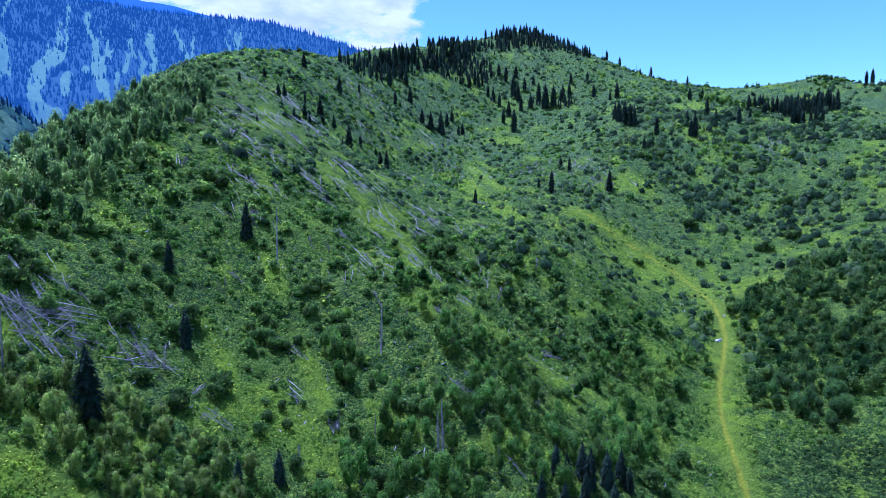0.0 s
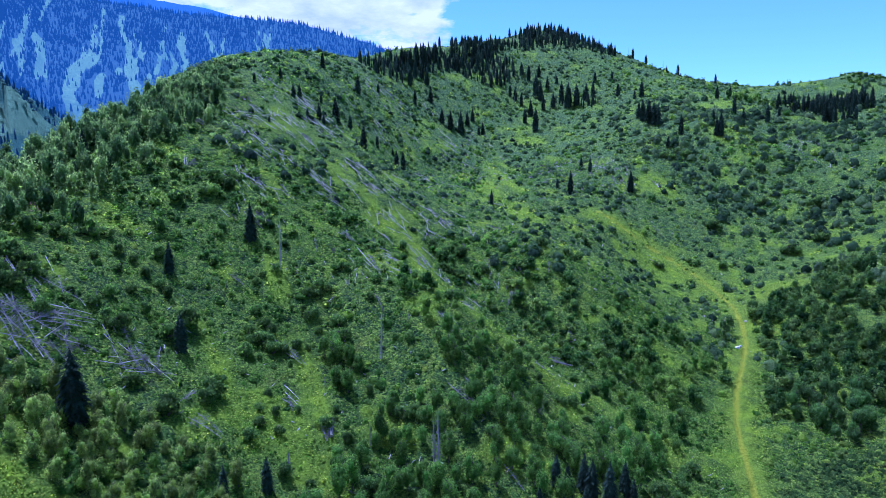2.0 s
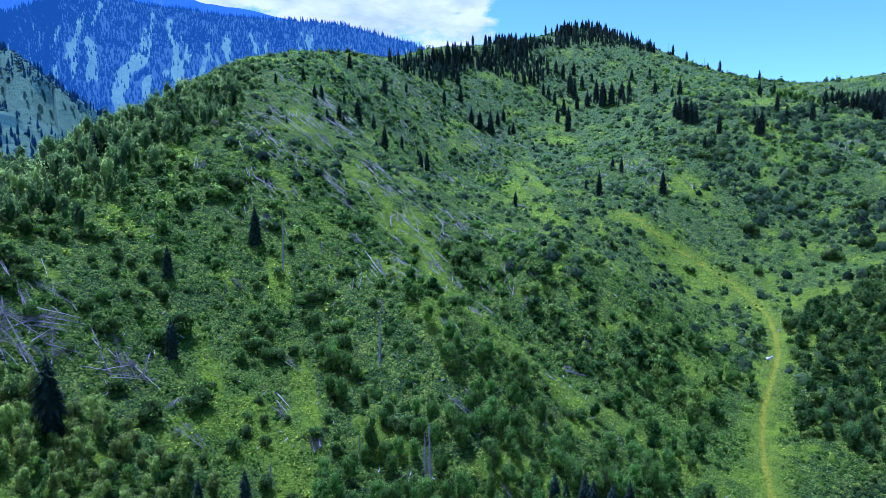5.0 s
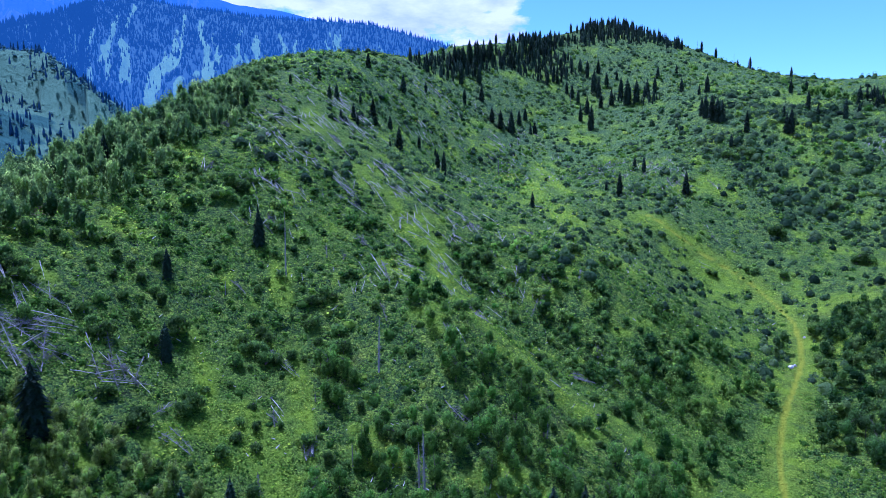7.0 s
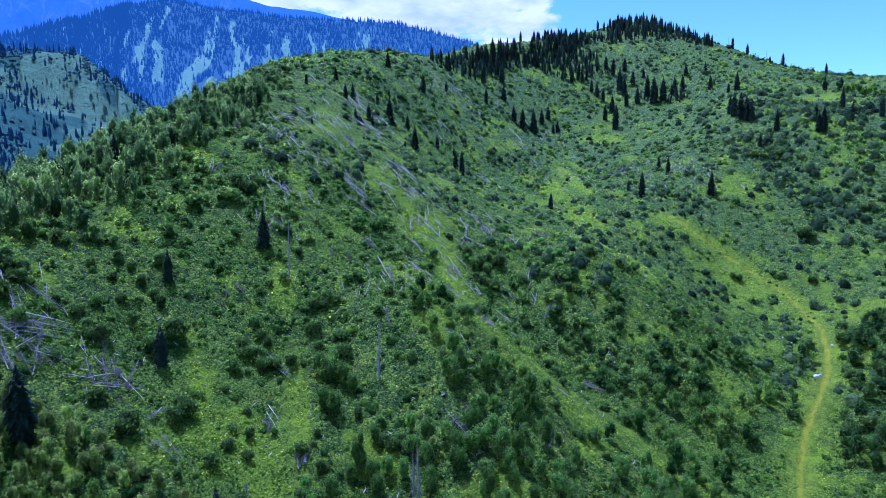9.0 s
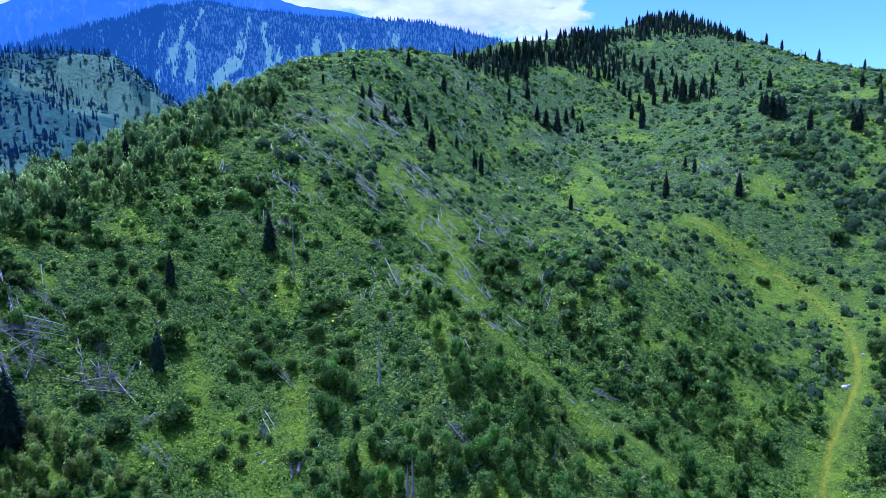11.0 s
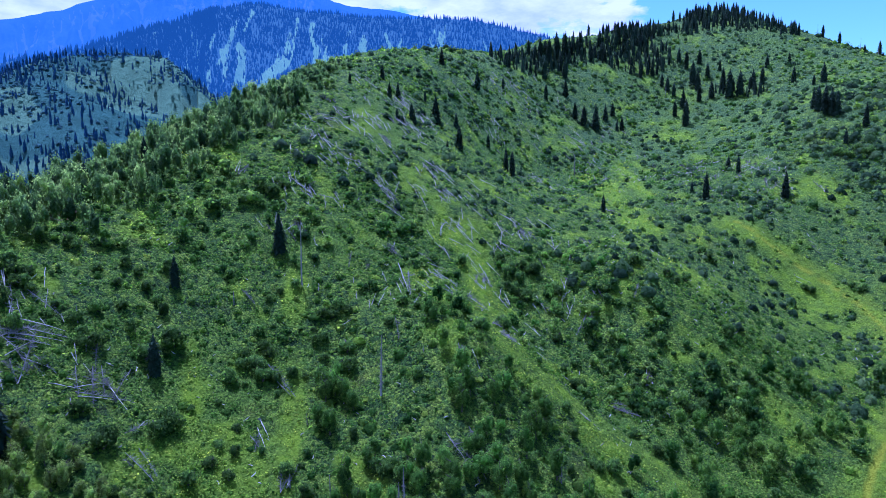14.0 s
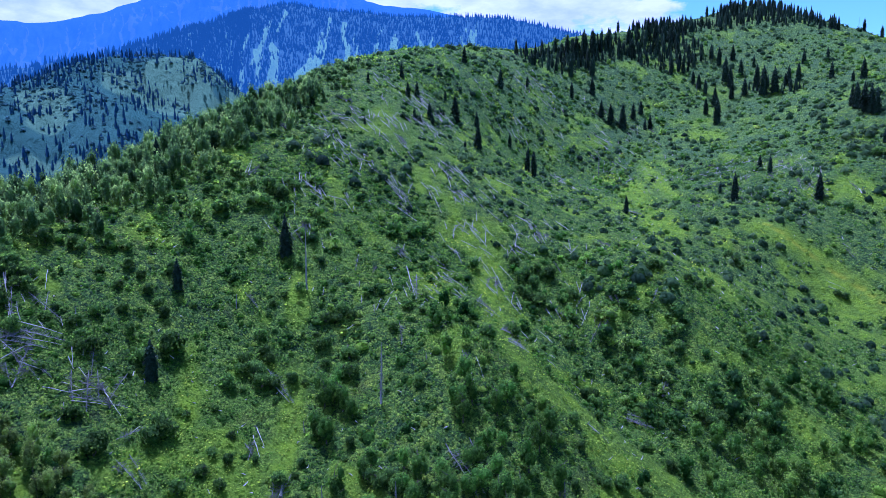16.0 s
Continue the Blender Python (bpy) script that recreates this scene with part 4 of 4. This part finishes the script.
# they lie in sheaves, as the storm threw them
for x, y in scatter(900, windthrow, -90, 150, 105, 420, 64, 4.0)[:70]:
    gx = (height(np.array([x + 3]), np.array([y])) - height(np.array([x - 3]), np.array([y])))[0]
    gy = (height(np.array([x]), np.array([y + 3])) - height(np.array([x]), np.array([y - 3])))[0]
    turn = math.atan2(-gy, -gx) + rng.normal(0, 0.4) + (math.pi if rng.uniform() < 0.4 else 0)
    for k in range(int(rng.integers(1, 6))):
        way, l = turn + rng.normal(0, 0.16), rng.uniform(2.0, 6.5)
        x0, y0 = x + rng.normal(0, 1.0), y + rng.normal(0, 1.0)
        lay(x0, y0, x0 + math.cos(way) * l, y0 + math.sin(way) * l, int(rng.choice([0, 1, 1, 1, 2])))

# ---- vegetation that nobody could count ----


def spread(name, label, category, kinds, spots, sizes, talls, mat, sink=0.1, seed=1, lift=0.0):
    """Many small plants joined into one mesh."""
    r = np.random.default_rng(seed)
    z = height(spots[:, 0], spots[:, 1]) - sink
    pick, turn = r.integers(0, len(kinds), len(spots)), r.uniform(0, 6.283, len(spots))
    vs, qs, tones, k = [], [], [], 0
    for i, (v, q) in enumerate(kinds):
        m = pick == i
        c, s = np.cos(turn[m])[:, None], np.sin(turn[m])[:, None]
        w, t = sizes[m][:, None], talls[m][:, None]
        x, y, h = v[None, :, 0] * w, v[None, :, 1] * w, v[None, :, 2] * t
        out = np.stack([x * c - y * s + spots[m, 0:1], x * s + y * c + spots[m, 1:2], h + z[m][:, None]], -1)
        n = m.sum()
        vs.append(out.reshape(-1, 3))
        qs.append((q[None] + (np.arange(n) * len(v))[:, None, None] + k).reshape(-1, 4))
        own = r.normal(0, 0.34, n) + 0.22 * wave(spots[m, 0], spots[m, 1], 7, 29) + lift * (lush_ground(spots[m, 0], spots[m, 1]) - 0.25)
        tones.append(np.repeat(np.clip(own, -0.6, 0.45 + 0.8 * lift), len(v)))
        k += n * len(v)
    me = quads_mesh(name, np.concatenate(vs), np.concatenate(qs), mat, True)
    layer = me.attributes.new("tone", "FLOAT", "POINT")
    layer.data.foreach_set("value", np.concatenate(tones).astype(np.float32))
    ob = new(name, me)
    return tagged(ob, label, category, kind="stuff")


r9 = np.random.default_rng(9)
bush_kinds = [crown(np.random.default_rng(600 + k), 1.0, t, 0.0, 4, 90, 0.078, 0.76) for k, t in enumerate((0.6, 0.75, 0.9, 0.8, 0.7))]
tall_kinds = [crown(np.random.default_rng(610 + k), 1.0, 1.35, 0.05, 5, 190, 0.054, 0.68) for k in range(5)]
creek_kinds = [crown(np.random.default_rng(616 + k), 1.0, 1.35, 0.05, 4, 130, 0.066, 0.70) for k in range(5)]


lean_kinds = [lean_bush(np.random.default_rng(630 + k), 10, 0.14) for k in range(6)]


def wide_shrubs(x, y):
    return shrub_chance(x, y) * smooth(np.hypot((x - 90) / 340, (y - 280) / 330), 1.0, 0.9)


mound_kinds = [lean_bush(np.random.default_rng(670 + k), 7, 0.16) for k in range(8)]
scrub = scatter(27000, lambda x, y: off_path(x, y) * (1 - 0.85 * gully(x, y)) * (1 - 0.75 * lush_ground(x, y)) * (1 - blob(x, y, 93, 120, 22, 15, 25)) * (0.60 + 0.5 * wave(x, y, 13, 52)), -100, 150, 78, 235, 77)
scrub = in_sight(np.r_[scrub, scatter(17000, lambda x, y: (0.5 + 0.6 * wave(x, y, 20, 53)) * (1 - 0.6 * lush_ground(x, y)), -80, 330, 235, 560, 78)])
w = np.exp(r9.normal(0.0, 0.42, len(scrub))) * (1 + smooth(scrub[:, 1], 200, 350) * 0.7)
spread("scrub", "knee-high leafy scrub covering the slope", "scrub", mound_kinds, scrub, w, w * r9.uniform(0.4, 0.95, len(w)), SCRUB, seed=11, lift=0.3)
near_spots = loose[180:]
more = np.r_[scatter(17000, lambda x, y: wide_shrubs(x, y) * smooth(y, 150, 200), -110, 330, 150, 420, 65, 2.8), scatter(10000, shrub_chance, -60, 440, 420, 660, 75, 3.0)]
east = scatter(2800, lambda x, y: smooth(wave(x, y, 22, 55) + 0.5 * wave(x, y, 9, 56), 0.1, 0.6) * off_path(x, y) * (1 - thicket(x, y)), 135, 420, 225, 430, 81, 3.0)
spots = np.r_[near_spots, in_sight(more), in_sight(east)]
w = np.minimum(np.exp(r9.normal(0.58, 0.52, len(spots))), 4.2) * (1 + 0.5 * smooth(spots[:, 0], 130, 170) * smooth(spots[:, 1], 470, 420)) * (1 + 0.3 * smooth(spots[:, 1], 230, 190))
near = np.hypot(spots[:, 0], spots[:, 1]) < 205
spread("shrubs", "scattered low green shrubs over the slope", "shrubs", bush_kinds, spots[near], w[near], w[near] * r9.uniform(0.9, 1.4, near.sum()), BUSH, seed=3)
spread("far_shrubs", "scattered grey-green shrubs over the upper slopes", "shrubs", lean_kinds, spots[~near], w[~near] * 1.05, w[~near] * r9.uniform(0.75, 1.25, (~near).sum()), HAZY_SHRUB, seed=4)

crest_spots = scatter(3600, crest_wood, -135, -40, 100, 310, 66, 3.1)
w = r9.uniform(2.2, 4.6, len(crest_spots))
spread("crest_thicket", "tall broadleaf thicket along the crest", "thicket", tall_kinds, crest_spots, w, w * r9.uniform(0.9, 1.3, len(w)) * (1.5 - 0.7 * smooth(crest_spots[:, 1], 232, 262)), CREST_LEAF, seed=5)
spread("young_thicket", "young broadleaf trees along the foot of the slope", "thicket", tall_kinds, lesser[:, :2], lesser[:, 2] * 3.0, lesser[:, 2] * 3.4, YOUNG, seed=16)
grove = scatter(4200, lambda x, y: np.maximum.reduce([blob(x, y, 195, 350, 26, 14), blob(x, y, 37, 338, 11, 15), blob(x, y, -86, 212, 9, 18), blob(x, y, 12, 196, 9, 12), blob(x, y, 26, 214, 12, 9)]), -100, 230, 180, 380, 80, 2.4)
w = r9.uniform(1.5, 3.0, len(grove))
spread("young_grove", "groves of bright green saplings on the slope", "saplings", bush_kinds, grove, w, w * r9.uniform(0.9, 1.6, len(w)), YOUNG, seed=15)
w = r9.uniform(3.0, 5.6, len(woods[30:]))
spread("creek_wood", "dense dark green broadleaf wood east of the creek", "wood", creek_kinds, woods[30:], w, w * r9.uniform(0.85, 1.25, len(w)), WOODS, seed=6)

ridge_spots = scatter(900, lambda x, y: np.maximum(smooth(along([(254, 446, 0), (266, 426, 0), (280, 414, 0)], x, y)[1], 9, 5), blob(x, y, 357, 452, 24, 14, 20)), 245, 390, 400, 475, 94, 2.8)
w = r9.uniform(2.8, 5.0, len(ridge_spots))
spread("saddle_wood", "broadleaf wood along the eastern saddle", "wood", bush_kinds, ridge_spots, w, w * r9.uniform(1.6, 2.6, len(w)) * (1 - 0.62 * smooth(ridge_spots[:, 0], 325, 335)), YOUNG, seed=13)

# herbs: small leafy tufts all over the near slopes
tuft_kinds = []
for k in range(6):
    r = np.random.default_rng(640 + k)
    at = np.c_[r.normal(0, 0.5, 5), r.normal(0, 0.5, 5), r.uniform(0.2, 0.8, 5)]
    tuft_kinds.append(leaves(r, at, np.tile([0, 0, 0.6], (5, 1)), 0.19))


def herb_chance(x, y):
    return off_path(x, y) * (1 - 0.2 * gully(x, y)) * smooth(y, 60, 80) * (0.55 + 0.45 * wave(x, y, 9, 71)) * (1 - 0.85 * blob(x, y, 93, 120, 22, 15, 25))


herbs = np.r_[scatter(76000, herb_chance, -110, 150, 62, 215, 67), scatter(16000, herb_chance, -110, 280, 215, 380, 68)]
herbs = in_sight(herbs)
w = r9.uniform(0.6, 1.5, len(herbs)) * (1 + smooth(herbs[:, 1], 200, 330) * 0.7 + smooth(herbs[:, 1], 380, 500) * 0.8)
spread("herbs", "waist-high meadow herbs covering the slope", "herbs", tuft_kinds, herbs, w, w, HERB, 0.0, seed=7, lift=0.8)

# the close spruce wood along the crest
wood_kinds = []
for k in range(3):
    v, q = spruce_crown(np.random.default_rng(650 + k), 10.0, 3.3, 0.0, 11, 8, 2.4 + 0.8 * k)
    wood_kinds.append((v / 10, q))
w = 3.5 + 7.5 * r9.uniform(0, 1, len(crest_belt)) ** 1.5
spread("crest_spruces", "close dark spruce wood along the mountain crest", "spruce wood", wood_kinds, crest_belt, w, w, SPRUCE, seed=14)

# far spruces on the neighbouring hills
cone_kinds = []
for k in range(4):
    r = np.random.default_rng(660 + k)
    z = np.array([0, 0.12, 0.5, 1.0])
    cone_kinds.append(tube(np.c_[r.normal(0, 0.01, 4), r.normal(0, 0.01, 4), z], (0.07, 0.13 + 0.02 * r.uniform(), 0.105, 0.006), 4))


def west_woods(x, y):
    return np.clip(0.30 + 0.75 * smooth(wave(x, y, 120, 81) + 0.5 * wave(x, y, 45, 82), 0.15, 0.55), 0, 1) * smooth(x, -190, -230)


far = in_sight(scatter(8000, west_woods, -1000, -190, 330, 1000, 69))
w = r9.uniform(6, 12, len(far))
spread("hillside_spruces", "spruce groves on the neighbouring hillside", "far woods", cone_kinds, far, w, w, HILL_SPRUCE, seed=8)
far = scatter(9000, lambda x, y: np.clip(0.75 * smooth(wave(x, y, 70, 83), -0.2, 0.4), 0.1, 1), -1000, -190, 330, 1000, 70)
far = in_sight(far)
w = r9.uniform(2.5, 6, len(far))
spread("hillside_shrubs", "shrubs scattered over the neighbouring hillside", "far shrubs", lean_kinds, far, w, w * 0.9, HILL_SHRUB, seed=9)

# more of the windthrow, lying thick on the upper spur
log_kinds = []
for k in range(8):
    r = np.random.default_rng(680 + k)
    x = np.linspace(0, 1, 4)
    pieces = [tube(np.c_[x, r.normal(0, 0.01, 4), r.normal(0, 0.006, 4)], (0.018, 0.016, 0.012, 0.007), 4)]
    for j in range(12 if k % 2 else 3):
        a, l, t = r.uniform(0.2, 0.95), r.uniform(0.05, 0.16), r.uniform(-0.3, 3.4)
        pieces.append(tube([(a, 0, 0), (a + 0.3 * l, math.cos(t) * l, abs(math.sin(t)) * l)], (0.006, 0.003), 4))
    log_kinds.append(merge(pieces))


def spread_logs(name, spots, seed):
    r = np.random.default_rng(seed)
    x, y = spots[:, 0], spots[:, 1]
    gx, gy = height(x + 4, y) - height(x - 4, y), height(x, y + 4) - height(x, y - 4)
    turn = np.arctan2(-gy, -gx) + r.normal(-0.15, 0.42, len(x)) + np.pi * (r.uniform(0, 1, len(x)) < 0.4)
    long = r.uniform(1.5, 4.5, len(x)) * (1 + 0.5 * smooth(y, 170, 210))
    a = np.c_[x, y, height(x, y) + 0.85]
    bx, by = x + np.cos(turn) * long, y + np.sin(turn) * long
    b = np.c_[bx, by, height(bx, by) + 1.0]
    pieces = []
    for p, q, k in zip(a, b, r.integers(0, len(log_kinds), len(x))):
        d = q - p
        l = np.linalg.norm(d)
        side = np.cross([0, 0, 1.0], d / l)
        side /= np.linalg.norm(side)
        up = np.cross(d / l, side)
        v, f = log_kinds[k]
        pieces.append((p + v[:, :1] * d + (v[:, 1:2] * side + v[:, 2:] * up) * (3.8 + 1.0 * float(smooth(p[1], 170, 210))), f))
    v, q = merge(pieces)
    return tagged(new(name, quads_mesh(name, v, q, STREWN)), "countless grey fallen trunks strewn over the spur", "fallen trunks", kind="stuff")


def strewn(x, y):
    return np.clip(blob(x, y, -42, 240, 26, 60, 8) + 0.5 * blob(x, y, -15, 200, 45, 45) + 0.45 * blob(x, y, 105, 345, 26, 30) + 0.25 * blob(x, y, 20, 380, 60, 60) + 0.5 * blob(x, y, -74, 114, 12, 12) + 0.5 * blob(x, y, -57, 113, 9, 4, 20) + 0.6 * blob(x, y, -46, 105, 5, 3) + 0.55 * blob(x, y, 237, 343, 9, 28, 10), 0, 1) * smooth(wave(x, y, 9, 98) + 0.6 * wave(x, y, 4, 99), -0.15, 0.5)


spread_logs("windthrow", scatter(26000, strewn, -95, 255, 100, 440, 71, 1.1), 72)

# heath on the flat by the creek
flat = scatter(8000, lambda x, y: blob(x, y, 93, 120, 22, 15, 25) * smooth(from_path(x, y)[0], 3, 5), 65, 125, 95, 145, 73)
w = r9.uniform(0.7, 1.4, len(flat))
spread("heath", "low grey-green scrub covering the flat by the path", "heath", lean_kinds, flat, w, w * 0.8, WOODS, seed=10)

# spruce woods on the far range and along its crest
face, open_ground = streaked_face
r = np.random.default_rng(74)
i, j = r.integers(7, face.shape[0], 150000), r.integers(0, face.shape[1], 150000)
keep = ((open_ground[i, j] < 0.34) | (r.uniform(0, 1, len(i)) < 0.04)) & (r.uniform(0, 1, len(i)) < np.clip(1.35 - i / 60, 0.10, 1)) & (face[i, j, 2] > 60) & (face[i, j, 0] > -1150) & (face[i, j, 0] < 160)
i, j = i[keep][:21000], j[keep][:21000]
spots = face[i, j] + np.c_[r.uniform(-5, 5, (len(i), 2)), np.full(len(i), -2.0)]
top = r.integers(0, face.shape[1], 500)
spots = np.r_[spots, face[7, top] + np.c_[r.uniform(-6, 6, (500, 2)), np.full(500, -1.0)]]
a = np.arange(3) * math.pi * 2 / 3
cone = (np.r_[np.c_[np.cos(a) * 0.19, np.sin(a) * 0.19, np.full(3, 0.0)], np.c_[np.cos(a) * 0.01, np.sin(a) * 0.01, np.ones(3)]], np.array([[k, (k + 1) % 3, 3 + (k + 1) % 3, 3 + k] for k in range(3)]))
tall = r.uniform(6, 14, len(spots))
v = cone[0][None] * tall[:, None, None] + spots[:, None]
q = cone[1][None] + (np.arange(len(spots)) * len(cone[0]))[:, None, None]
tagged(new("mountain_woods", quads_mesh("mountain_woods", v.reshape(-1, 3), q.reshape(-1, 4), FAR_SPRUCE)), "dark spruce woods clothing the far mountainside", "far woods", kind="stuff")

# broken bits of bleached wood all over the face
bits = scatter(4200, lambda x, y: off_path(x, y) * (0.35 + 0.5 * wave(x, y, 25, 91)) * (1 - smooth(x, 50, 70) * smooth(y, 230, 200)), -95, 140, 98, 330, 79)
chips = []
for k in range(5):
    r = np.random.default_rng(690 + k)
    chips.append(tube([(0, 0, 0.1), (0.5 * r.uniform(0.5, 1), 0.2 * r.normal(), 0.45), (r.uniform(0.5, 1.0), 0.3 * r.normal(), r.uniform(0.4, 1.0))], (0.085, 0.07, 0.03), 4))
w = r9.uniform(0.5, 1.5, len(bits))
spread("dead_wood_bits", "broken bits of bleached wood among the herbs", "dead wood", chips, bits, w, w, SILVER, 0.0, seed=12)

# pale stones beside the path


def boulder(seed, wide, tall):
    r = np.random.default_rng(seed)
    v, q = lump(r, np.array([0, 0, tall * 0.35]), np.array([wide / 2, wide / 2 * 0.8, tall * 0.6]))
    stone = new("boulder", quads_mesh("boulder", v, q, STONE))
    return tagged(stone, "pale limestone boulder lying in the grass by the path", "boulder", "stones by the path")


for k, (x, y, w) in enumerate(((109, 198, 2.2), (111, 199.5, 1.3), (118, 222, 1.0), (121, 226, 0.9), (112, 195, 0.8), (126, 221, 1.1), (100, 279, 0.9))):
    boulder(700 + k, w, w * 0.6).matrix_basis = on_ground(x, y, None, 1.0, 0.0)
